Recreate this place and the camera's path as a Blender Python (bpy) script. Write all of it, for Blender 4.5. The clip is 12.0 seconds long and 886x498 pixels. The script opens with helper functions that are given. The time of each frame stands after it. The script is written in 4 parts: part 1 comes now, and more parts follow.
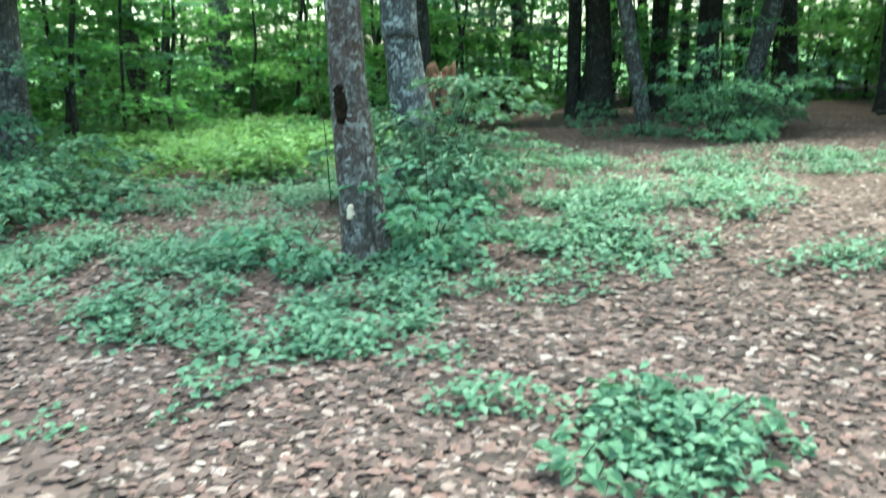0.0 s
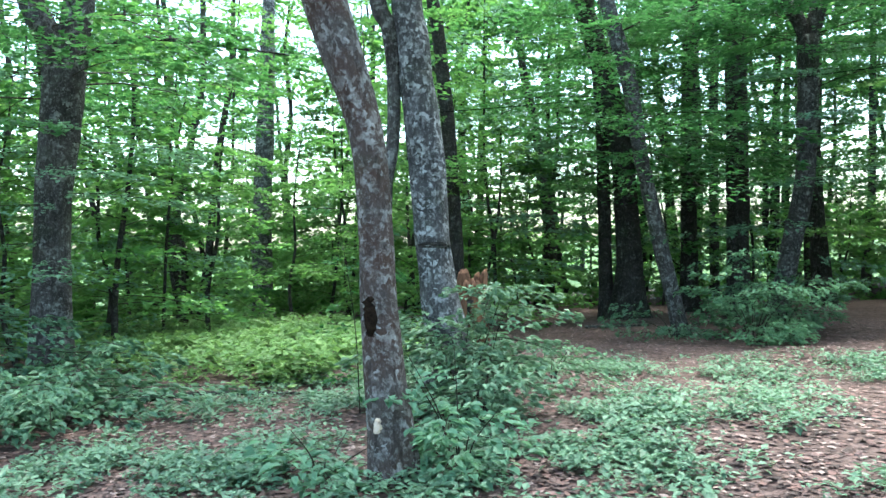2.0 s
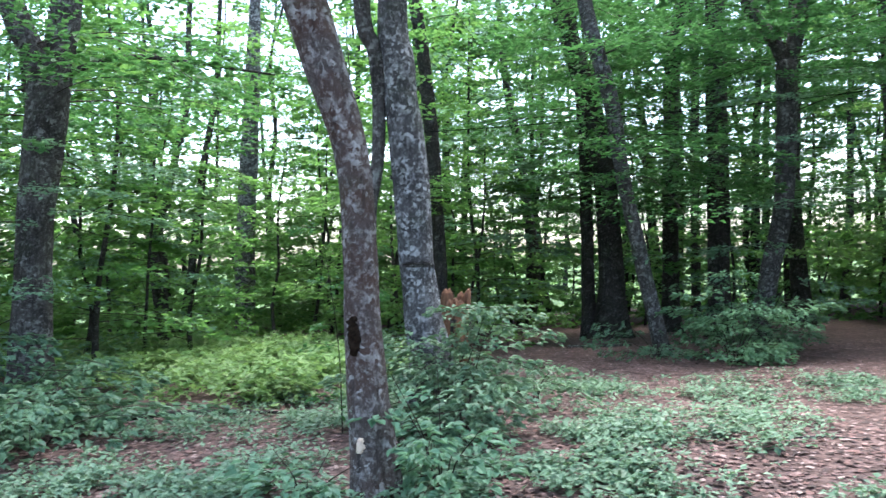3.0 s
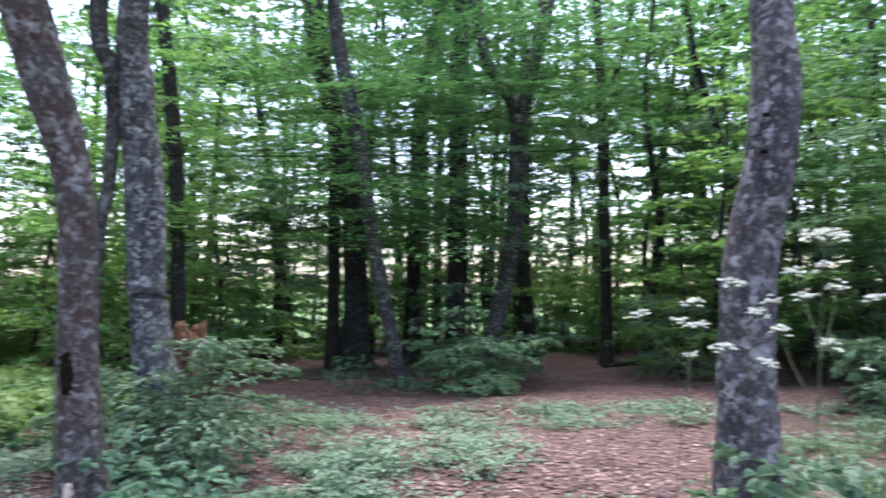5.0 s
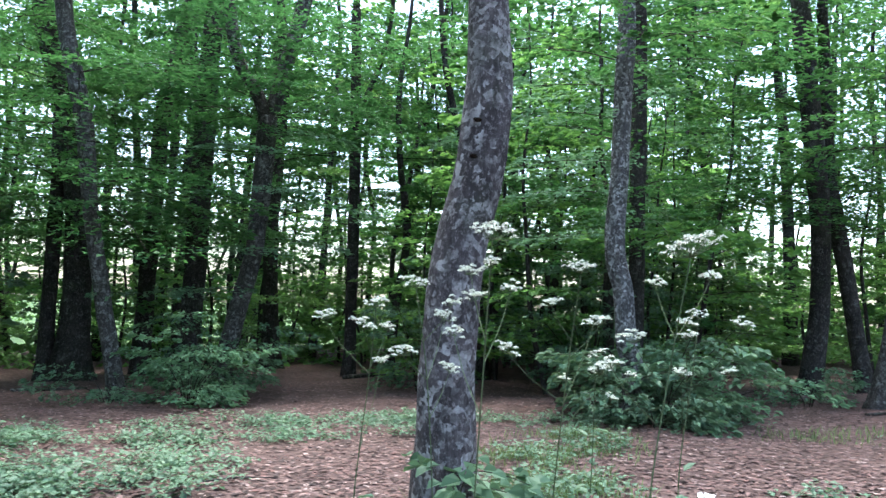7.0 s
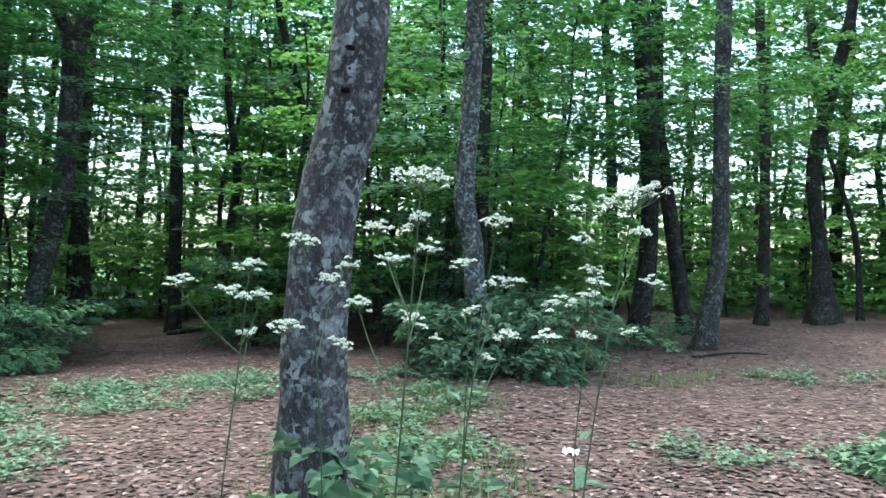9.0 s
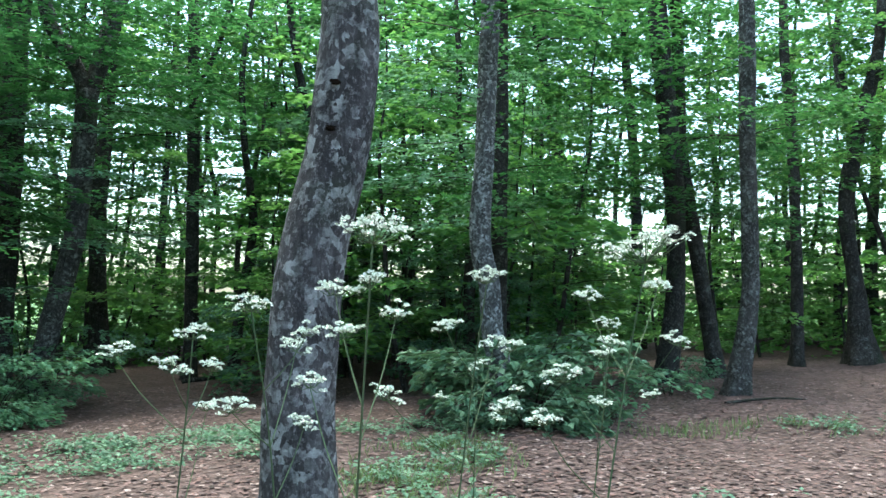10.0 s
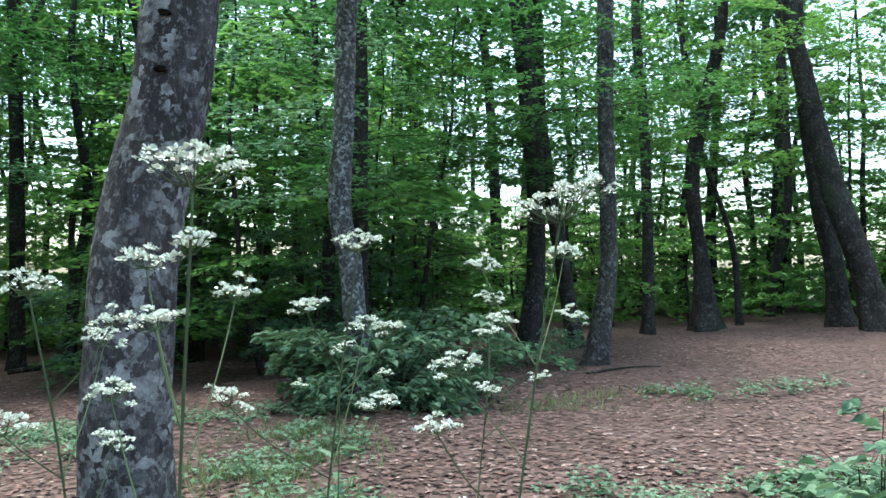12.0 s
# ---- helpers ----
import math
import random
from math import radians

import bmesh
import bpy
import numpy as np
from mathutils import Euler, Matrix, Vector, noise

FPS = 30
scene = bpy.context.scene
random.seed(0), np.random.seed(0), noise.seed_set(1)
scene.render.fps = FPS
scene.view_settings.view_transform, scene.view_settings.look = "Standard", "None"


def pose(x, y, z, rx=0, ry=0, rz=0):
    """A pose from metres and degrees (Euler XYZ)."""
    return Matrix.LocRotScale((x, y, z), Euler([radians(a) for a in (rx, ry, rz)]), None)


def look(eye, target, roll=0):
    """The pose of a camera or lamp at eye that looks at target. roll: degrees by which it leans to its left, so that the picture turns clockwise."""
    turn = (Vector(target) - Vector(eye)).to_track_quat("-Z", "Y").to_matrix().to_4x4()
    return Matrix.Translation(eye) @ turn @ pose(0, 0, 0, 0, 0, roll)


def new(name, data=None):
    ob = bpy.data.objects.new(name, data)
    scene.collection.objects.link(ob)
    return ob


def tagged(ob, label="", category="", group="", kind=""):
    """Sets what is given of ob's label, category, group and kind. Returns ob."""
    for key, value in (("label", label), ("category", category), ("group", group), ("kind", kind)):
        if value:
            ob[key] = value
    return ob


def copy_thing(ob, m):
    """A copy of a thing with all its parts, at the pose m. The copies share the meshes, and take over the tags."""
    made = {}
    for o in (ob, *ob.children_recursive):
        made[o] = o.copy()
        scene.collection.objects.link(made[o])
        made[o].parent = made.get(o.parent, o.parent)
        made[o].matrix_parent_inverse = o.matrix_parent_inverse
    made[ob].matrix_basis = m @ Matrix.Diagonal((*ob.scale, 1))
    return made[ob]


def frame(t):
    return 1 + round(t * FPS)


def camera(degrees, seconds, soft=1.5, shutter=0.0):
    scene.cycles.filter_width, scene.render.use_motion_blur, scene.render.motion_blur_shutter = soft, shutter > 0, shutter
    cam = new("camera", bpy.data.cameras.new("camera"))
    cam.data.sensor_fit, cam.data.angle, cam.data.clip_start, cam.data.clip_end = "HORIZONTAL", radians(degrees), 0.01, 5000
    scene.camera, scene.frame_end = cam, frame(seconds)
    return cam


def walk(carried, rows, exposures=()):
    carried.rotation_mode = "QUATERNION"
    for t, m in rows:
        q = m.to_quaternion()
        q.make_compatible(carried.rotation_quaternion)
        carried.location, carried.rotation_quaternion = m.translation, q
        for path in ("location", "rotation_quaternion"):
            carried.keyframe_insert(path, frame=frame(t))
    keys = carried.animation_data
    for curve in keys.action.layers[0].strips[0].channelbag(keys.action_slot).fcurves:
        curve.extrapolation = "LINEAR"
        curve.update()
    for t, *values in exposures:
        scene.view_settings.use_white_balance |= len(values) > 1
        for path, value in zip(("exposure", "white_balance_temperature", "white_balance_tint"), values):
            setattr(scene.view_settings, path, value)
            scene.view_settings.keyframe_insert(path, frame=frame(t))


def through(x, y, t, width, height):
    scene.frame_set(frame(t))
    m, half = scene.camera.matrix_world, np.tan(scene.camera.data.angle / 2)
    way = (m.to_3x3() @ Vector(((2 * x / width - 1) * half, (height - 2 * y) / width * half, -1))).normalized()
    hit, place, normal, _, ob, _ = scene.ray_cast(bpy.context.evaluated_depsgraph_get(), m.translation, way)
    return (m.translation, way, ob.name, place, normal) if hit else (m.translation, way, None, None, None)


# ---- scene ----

# ---------- camera ----------
cam = camera(58.0, 12.0, soft=1.5, shutter=0.5)
PATH = [
    (0, (0.025, 0.068, 1.51), (0.042, 2.007, 1.019), -1.2),
    (0.5, (0.091, 0.128, 1.54), (0.116, 2.104, 1.248), -0.5),
    (1, (0.098, 0.174, 1.585), (0.115, 2.168, 1.438), -0.5),
    (1.5, (0.086, 0.162, 1.617), (0.047, 2.16, 1.55), -1.3),
    (2, (0.059, 0.164, 1.621), (0.001, 2.163, 1.61), -1.3),
    (2.5, (0.054, 0.143, 1.62), (-0.011, 2.142, 1.632), -1.0),
    (2.7, (0.056, 0.135, 1.623), (0.004, 2.134, 1.644), -1.0),
    (4.3, (0.078, 0.0, 1.687), (0.36, 1.98, 1.777), -0.2),
    (4.5, (0.096, -0.007, 1.688), (0.447, 1.96, 1.786), -0.1),
    (5, (0.167, -0.025, 1.679), (0.757, 1.883, 1.787), 0.5),
    (5.5, (0.234, -0.059, 1.667), (1.087, 1.747, 1.784), 0.7),
    (6, (0.336, -0.039, 1.625), (1.367, 1.671, 1.74), 0.8),
    (6.5, (0.514, 0.088, 1.602), (1.615, 1.754, 1.719), 0.8),
    (7, (0.678, 0.168, 1.612), (1.796, 1.819, 1.766), 2.3),
    (7.5, (0.726, 0.2, 1.615), (1.87, 1.834, 1.768), 1.6),
    (7.7, (0.735, 0.25, 1.618), (1.924, 1.853, 1.761), 1.8),
    (9.3, (0.93, 0.926, 1.71), (2.4, 2.283, 1.742), 1.6),
    (9.5, (1.06, 0.965, 1.739), (2.512, 2.338, 1.829), 1.0),
    (10, (1.265, 1.032, 1.742), (2.67, 2.448, 1.875), 1.0),
    (10.5, (1.328, 1.05, 1.722), (2.71, 2.492, 1.835), -0.1),
    (11, (1.484, 1.171, 1.719), (3.02, 2.45, 1.792), -0.4),
    (11.5, (1.579, 1.351, 1.733), (3.21, 2.507, 1.805), -0.4),
    (12, (1.642, 1.415, 1.734), (3.278, 2.563, 1.81), -0.1),
]
walk(cam, [(t, look(eye, target, roll)) for t, eye, target, roll in PATH],
     exposures=[(0.0, 3.08, 6380, -24), (0.5, 3.06, 6300, -25), (1.0, 3.06, 6200, -22), (1.5, 3.05, 6200, -15), (2.5, 2.91, 6230, 3), (5.0, 2.58, 6350, 20), (6.5, 2.56, 6300, 7), (7.5, 2.54, 6200, 6),
                (9.5, 2.43, 6180, -11), (10.5, 2.48, 6200, -7), (11.0, 2.48, 6200, -6), (11.5, 2.22, 6330, -6), (12.0, 2.27, 6400, -5)])

# ---------- light: an overcast summer day above the canopy ----------
world = bpy.data.worlds.new("overcast_sky")
scene.world = world
world.use_nodes = True
wt = world.node_tree
sky = wt.nodes.new("ShaderNodeTexSky")
sky.sky_type = "NISHITA"
sky.sun_disc = False
sky.sun_elevation = radians(78)
sky.sun_rotation = radians(25)
sky.air_density, sky.dust_density, sky.ozone_density = 1.0, 3.2, 1.0
wt.links.new(sky.outputs[0], wt.nodes["Background"].inputs[0])
wt.nodes["Background"].inputs[1].default_value = 0.15
sun = new("sun", bpy.data.lights.new("sun", "SUN"))
sun.data.energy, sun.data.angle, sun.data.color = 1.7, radians(50), (1.0, 0.98, 0.95)
sun.matrix_world = look((4, 8.6, 44), (0, 0, 0))


# ---------- materials ----------
def nodes_of(name):
    m = bpy.data.materials.new(name)
    m.use_nodes = True
    nt = m.node_tree
    return m, nt, nt.nodes["Principled BSDF"], nt.nodes["Material Output"]


def ramp(nt, fac, stops):
    r = nt.nodes.new("ShaderNodeValToRGB")
    el = r.color_ramp.elements
    while len(el) < len(stops):
        el.new(0.5)
    for e, (p, c) in zip(el, stops):
        e.position, e.color = p, (*c, 1)
    nt.links.new(fac, r.inputs[0])
    return r.outputs[0]


def noise_tex(nt, vec, scale, detail=4.0, rough=0.6):
    n = nt.nodes.new("ShaderNodeTexNoise")
    n.inputs["Scale"].default_value, n.inputs["Detail"].default_value, n.inputs["Roughness"].default_value = scale, detail, rough
    nt.links.new(vec, n.inputs["Vector"])
    return n.outputs[0]


def mixed(nt, fac, a, b, mode="MIX"):
    m = nt.nodes.new("ShaderNodeMix")
    m.data_type, m.blend_type = "RGBA", mode
    for sock, v in ((m.inputs[0], fac), (m.inputs[6], a), (m.inputs[7], b)):
        if isinstance(v, (int, float)):
            sock.default_value = v
        elif isinstance(v, tuple):
            sock.default_value = (*v, 1)
        else:
            nt.links.new(v, sock)
    return m.outputs[2]


def bumped(nt, bsdf, height, strength, distance):
    b = nt.nodes.new("ShaderNodeBump")
    b.inputs["Strength"].default_value, b.inputs["Distance"].default_value = strength, distance
    nt.links.new(height, b.inputs["Height"])
    nt.links.new(b.outputs[0], bsdf.inputs["Normal"])


def coords(nt, squash=(1, 1, 1)):
    tc = nt.nodes.new("ShaderNodeTexCoord")
    mp = nt.nodes.new("ShaderNodeMapping")
    mp.inputs["Scale"].default_value = squash
    nt.links.new(tc.outputs["Object"], mp.inputs["Vector"])
    return mp.outputs[0]


def bark(name, dark, mid, pale, lichen, low=0.47, high=0.62, rust=0.0, blotch=26):
    """Smooth hornbeam bark: fine upright grain, pale lichen blotches, dark flecks."""
    m, nt, p, _ = nodes_of(name)
    v = coords(nt)
    tall = coords(nt, (1, 1, 0.4))
    grain = noise_tex(nt, tall, 30, 8, 0.75)
    base = ramp(nt, grain, [(0.3, dark), (0.55, mid), (0.78, pale)])
    broad = noise_tex(nt, v, 2.3, 3)
    base = mixed(nt, ramp(nt, broad, [(0.42, (0, 0, 0)), (0.6, (0.75, 0.75, 0.75))]), base, mixed(nt, rust, dark, (0.062, 0.034, 0.024)))
    vor = nt.nodes.new("ShaderNodeTexVoronoi")
    vor.inputs["Scale"].default_value = blotch
    warp = nt.nodes.new("ShaderNodeVectorMath")
    warp.operation = "ADD"
    nz = nt.nodes.new("ShaderNodeTexNoise")
    nz.inputs["Scale"].default_value, nz.inputs["Detail"].default_value = 12, 5
    nt.links.new(v, nz.inputs["Vector"])
    sc = nt.nodes.new("ShaderNodeVectorMath")
    sc.operation = "SCALE"
    sc.inputs["Scale"].default_value = 0.12
    nt.links.new(nz.outputs["Color"], sc.inputs[0])
    nt.links.new(v, warp.inputs[0])
    nt.links.new(sc.outputs[0], warp.inputs[1])
    nt.links.new(warp.outputs[0], vor.inputs["Vector"])
    cell = nt.nodes.new("ShaderNodeSeparateColor")
    nt.links.new(vor.outputs["Color"], cell.inputs[0])
    blot = nt.nodes.new("ShaderNodeMath")
    blot.operation = "MULTIPLY"
    nt.links.new(ramp(nt, cell.outputs[0], [(0.45, (0, 0, 0)), (0.8, (0.9, 0.9, 0.9))]), blot.inputs[0])
    nt.links.new(ramp(nt, noise_tex(nt, v, 6.5, 8, 0.75), [(low, (0, 0, 0)), (high, (1, 1, 1))]), blot.inputs[1])
    col = mixed(nt, blot.outputs[0], base, lichen)
    col = mixed(nt, ramp(nt, noise_tex(nt, coords(nt, (1, 1, 0.5)), 19, 5, 0.7), [(0.57, (0, 0, 0)), (0.68, (0.5, 0.5, 0.5))]), col, (dark[0] * 0.45, dark[1] * 0.45, dark[2] * 0.45))
    fleck = ramp(nt, noise_tex(nt, coords(nt, (1, 1, 0.6)), 42, 5, 0.75), [(0.54, (0, 0, 0)), (0.63, (0.75, 0.75, 0.75))])
    col = mixed(nt, fleck, col, (pale[0] * 1.35, pale[1] * 1.35, pale[2] * 1.35))
    crack = ramp(nt, noise_tex(nt, coords(nt, (1, 1, 0.09)), 20, 4, 0.6), [(0.55, (0, 0, 0)), (0.64, (0.38, 0.38, 0.38))])
    col = mixed(nt, crack, col, (dark[0] * 0.35, dark[1] * 0.35, dark[2] * 0.35))
    moss = ramp(nt, noise_tex(nt, v, 1.1, 4), [(0.55, (0, 0, 0)), (0.75, (0.45, 0.45, 0.45))])
    col = mixed(nt, moss, col, (0.05, 0.075, 0.035))
    nt.links.new(col, p.inputs["Base Color"])
    p.inputs["Roughness"].default_value = 0.85
    p.inputs["Specular IOR Level"].default_value = 0.1
    bumped(nt, p, mixed(nt, 0.5, grain, noise_tex(nt, v, 30, 5, 0.7)), 0.9, 0.02)
    return m


def leaf(name, deep, mid, light, through=0.35, gloss=0.45):
    """Thin green leaf: colour differs leaf by leaf and plant by plant, and light passes through it."""
    m, nt, p, out = nodes_of(name)
    geo = nt.nodes.new("ShaderNodeNewGeometry")
    info = nt.nodes.new("ShaderNodeObjectInfo")
    col = ramp(nt, geo.outputs["Random Per Island"], [(0.05, deep), (0.5, mid), (0.97, light)])
    hsv = nt.nodes.new("ShaderNodeHueSaturation")
    mr = nt.nodes.new("ShaderNodeMapRange")
    mr.inputs["To Min"].default_value, mr.inputs["To Max"].default_value = 0.475, 0.515
    nt.links.new(info.outputs["Random"], mr.inputs["Value"])
    nt.links.new(mr.outputs[0], hsv.inputs["Hue"])
    nt.links.new(col, hsv.inputs["Color"])
    col = mixed(nt, ramp(nt, noise_tex(nt, coords(nt), 0.9, 2), [(0.35, (0, 0, 0)), (0.7, (0.5, 0.5, 0.5))]), hsv.outputs[0], light)
    nt.links.new(col, p.inputs["Base Color"])
    p.inputs["Roughness"].default_value = gloss
    p.inputs["Specular IOR Level"].default_value = 0.24
    tr = nt.nodes.new("ShaderNodeBsdfTranslucent")
    nt.links.new(mixed(nt, 0.5, col, (light[0] * 1.3, light[1] * 1.3, light[2] * 0.9)), tr.inputs["Color"])
    mx = nt.nodes.new("ShaderNodeMixShader")
    mx.inputs[0].default_value = through
    nt.links.new(p.outputs[0], mx.inputs[1])
    nt.links.new(tr.outputs[0], mx.inputs[2])
    nt.links.new(mx.outputs[0], out.inputs["Surface"])
    return m


def plain(name, a, b, scale, rough=0.7, bump=0.3, depth=0.01, squash=(1, 1, 1), sheen=0.12):
    m, nt, p, _ = nodes_of(name)
    n = noise_tex(nt, coords(nt, squash), scale, 5)
    fine = noise_tex(nt, coords(nt, squash), scale * 5, 3)
    col = mixed(nt, 0.35, ramp(nt, n, [(0.35, a), (0.65, b)]), ramp(nt, fine, [(0.35, a), (0.65, b)]))
    nt.links.new(col, p.inputs["Base Color"])
    p.inputs["Roughness"].default_value = rough
    p.inputs["Specular IOR Level"].default_value = sheen
    bumped(nt, p, n, bump, depth)
    return m


BARK_GREY = bark("bark_grey_lichen", (0.025, 0.0243, 0.025), (0.072, 0.07, 0.071), (0.14, 0.137, 0.138), (0.33, 0.34, 0.34), 0.42, 0.57)
BARK_RUST = bark("bark_brown_lichen", (0.021, 0.0175, 0.0155), (0.06, 0.052, 0.048), (0.12, 0.108, 0.101), (0.27, 0.272, 0.262), 0.45, 0.6, rust=0.7)
BARK_PURPLE = bark("bark_purple_grey", (0.022, 0.0195, 0.0205), (0.07, 0.062, 0.065), (0.14, 0.128, 0.132), (0.29, 0.288, 0.29), 0.42, 0.57, blotch=22)
BARK_MID = bark("bark_mid_grey", (0.019, 0.0175, 0.0165), (0.052, 0.048, 0.046), (0.1, 0.095, 0.091), (0.22, 0.226, 0.217), 0.46, 0.62)
BARK_DARK = bark("bark_dark", (0.011, 0.01, 0.0092), (0.032, 0.0285, 0.026), (0.066, 0.06, 0.056), (0.13, 0.137, 0.127), 0.5, 0.66)
TWIG = plain("twig_bark", (0.012, 0.01, 0.008), (0.035, 0.029, 0.022), 30)
SCAR = plain("dark_rotten_wood", (0.004, 0.003, 0.0026), (0.024, 0.017, 0.012), 25, rough=0.95, bump=0.8, depth=0.02, sheen=0.0)
TORN = plain("torn_orange_wood", (0.025, 0.014, 0.009), (0.22, 0.115, 0.07), 14, rough=0.8, bump=0.8, depth=0.02, squash=(1, 1, 0.2))
PALE_WOOD = plain("pale_dry_wood", (0.38, 0.28, 0.2), (0.6, 0.5, 0.4), 12)
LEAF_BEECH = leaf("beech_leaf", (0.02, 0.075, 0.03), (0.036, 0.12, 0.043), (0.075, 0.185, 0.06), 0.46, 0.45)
# Paler as young growth, and with the lit lower storey painted into the colour.
LEAF_PAINTED_LIT = leaf("painted_lit_beech_leaf", (0.04, 0.12, 0.04), (0.07, 0.18, 0.053), (0.13, 0.26, 0.075), 0.58, 0.45)
LEAF_BUSH = leaf("hazel_leaf", (0.036, 0.085, 0.055), (0.06, 0.132, 0.082), (0.105, 0.195, 0.12), 0.4, 0.4)
LEAF_ELDER = leaf("elder_leaf", (0.05, 0.118, 0.075), (0.088, 0.19, 0.12), (0.16, 0.29, 0.185), 0.46, 0.45)
LEAF_HERB = leaf("herb_leaf", (0.036, 0.08, 0.048), (0.076, 0.146, 0.089), (0.128, 0.22, 0.133), 0.28, 0.42)
LEAF_YELLOW = leaf("yellow_green_herb_leaf", (0.06, 0.125, 0.042), (0.098, 0.185, 0.06), (0.16, 0.265, 0.09), 0.4)
LEAF_GRASS = leaf("grass_blade", (0.05, 0.09, 0.035), (0.08, 0.135, 0.05), (0.13, 0.18, 0.075), 0.3)
STEM = leaf("green_stem", (0.035, 0.055, 0.026), (0.05, 0.076, 0.036), (0.075, 0.1, 0.05), 0.05, 0.85)
FLORET = plain("white_floret", (0.5, 0.56, 0.44), (0.78, 0.8, 0.74), 60, bump=0.1)
PAPER = plain("white_paper", (0.7, 0.7, 0.7), (0.82, 0.82, 0.82), 8)
CABLE = plain("black_cable_rubber", (0.004, 0.004, 0.004), (0.008, 0.008, 0.008), 20, rough=0.95, sheen=0.0)


def litter_material():
    m, nt, p, _ = nodes_of("dry_beech_litter")
    geo = nt.nodes.new("ShaderNodeNewGeometry")
    col = ramp(nt, geo.outputs["Random Per Island"],
               [(0.0, (0.028, 0.018, 0.016)), (0.35, (0.058, 0.036, 0.033)), (0.6, (0.095, 0.06, 0.055)), (0.8, (0.13, 0.07, 0.062)), (0.92, (0.185, 0.132, 0.122)), (1.0, (0.25, 0.19, 0.177))])
    nt.links.new(col, p.inputs["Base Color"])
    p.inputs["Roughness"].default_value = 0.75
    p.inputs["Specular IOR Level"].default_value = 0.25
    return m


def soil_material():
    m, nt, p, _ = nodes_of("leaf_strewn_soil")
    v = coords(nt)
    vor = nt.nodes.new("ShaderNodeTexVoronoi")
    vor.inputs["Scale"].default_value = 15
    nt.links.new(v, vor.inputs["Vector"])
    sep = nt.nodes.new("ShaderNodeSeparateColor")
    nt.links.new(vor.outputs["Color"], sep.inputs[0])
    col = ramp(nt, sep.outputs[0], [(0.0, (0.042, 0.027, 0.025)), (0.4, (0.07, 0.046, 0.042)), (0.75, (0.1, 0.066, 0.061)), (1.0, (0.14, 0.096, 0.089))])
    broad = noise_tex(nt, v, 0.55, 5)
    col = mixed(nt, ramp(nt, broad, [(0.42, (0, 0, 0)), (0.65, (0.6, 0.6, 0.6))]), col, (0.06, 0.04, 0.035))
    meadow = nt.nodes.new("ShaderNodeVectorMath")
    meadow.operation = "LENGTH"
    nt.links.new(coords(nt, (0.01, 0.01, 0)), meadow.inputs[0])
    green = ramp(nt, noise_tex(nt, v, 0.35, 6), [(0.35, (0.045, 0.085, 0.03)), (0.65, (0.085, 0.14, 0.05))])
    col = mixed(nt, ramp(nt, meadow.outputs["Value"], [(0.38, (0, 0, 0)), (0.5, (1, 1, 1))]), col, green)
    nt.links.new(col, p.inputs["Base Color"])
    p.inputs["Roughness"].default_value = 0.9
    p.inputs["Specular IOR Level"].default_value = 0.15
    bumped(nt, p, vor.outputs["Distance"], 0.6, 0.03)
    return m


LITTER, SOIL = litter_material(), soil_material()


# ---------- mesh tools ----------
def height(x, y):
    """The forest floor: a gentle rise to the east, a gentle fall to the north, low bumps."""
    x, y = np.asarray(x, float), np.asarray(y, float)
    z = 0.022 * np.clip(x, -12, 45) - 0.03 * np.clip(y - 7, 0, 40)
    return z + 0.025 * np.sin(1.3 * x + 0.7 * y) + 0.02 * np.sin(2.1 * y - 0.9 * x + 1) + 0.012 * np.sin(4.3 * x + 3.1 * y)


def mesh_of(name, verts, tris, mats, index=None, smooth=False):
    me = bpy.data.meshes.new(name)
    verts, tris = np.asarray(verts, np.float32), np.asarray(tris, np.int32)
    me.vertices.add(len(verts))
    me.vertices.foreach_set("co", verts.ravel())
    me.loops.add(tris.size)
    me.loops.foreach_set("vertex_index", tris.ravel())
    me.polygons.add(len(tris))
    me.polygons.foreach_set("loop_start", np.arange(len(tris), dtype=np.int32) * 3)
    me.polygons.foreach_set("loop_total", np.full(len(tris), 3, np.int32))
    for m in mats:
        me.materials.append(m)
    if index is not None:
        me.polygons.foreach_set("material_index", np.asarray(index, np.int32))
    me.polygons.foreach_set("use_smooth", np.full(len(tris), smooth))
    me.update(calc_edges=True)
    me.validate()
    return me


def child(name, me, parent, label=""):
    ob = new(name, me)
    ob.parent = parent
    if label:
        tagged(ob, label)
    return ob


def thing(name, x, y, z, label, category, group="", kind=""):
    ob = tagged(new(name), label, category, group, kind)
    ob.location = (x, y, z)
    return ob


def unit(a):
    return a / np.maximum(np.linalg.norm(a, axis=-1, keepdims=True), 1e-9)


def smooth_path(nodes, n):
    """A smooth line through nodes (x, y, z, r), n samples."""
    p = np.asarray(nodes, float)
    p = np.vstack([2 * p[0] - p[1], p, 2 * p[-1] - p[-2]])
    out = []
    k = len(p) - 3
    for u in np.linspace(0, k - 1e-6, n):
        i = int(u)
        f = u - i
        a, b, c, d = p[i:i + 4]
        out.append(0.5 * (2 * b + (c - a) * f + (2 * a - 5 * b + 4 * c - d) * f * f + (3 * b - a - 3 * c + d) * f ** 3))
    return np.array(out)


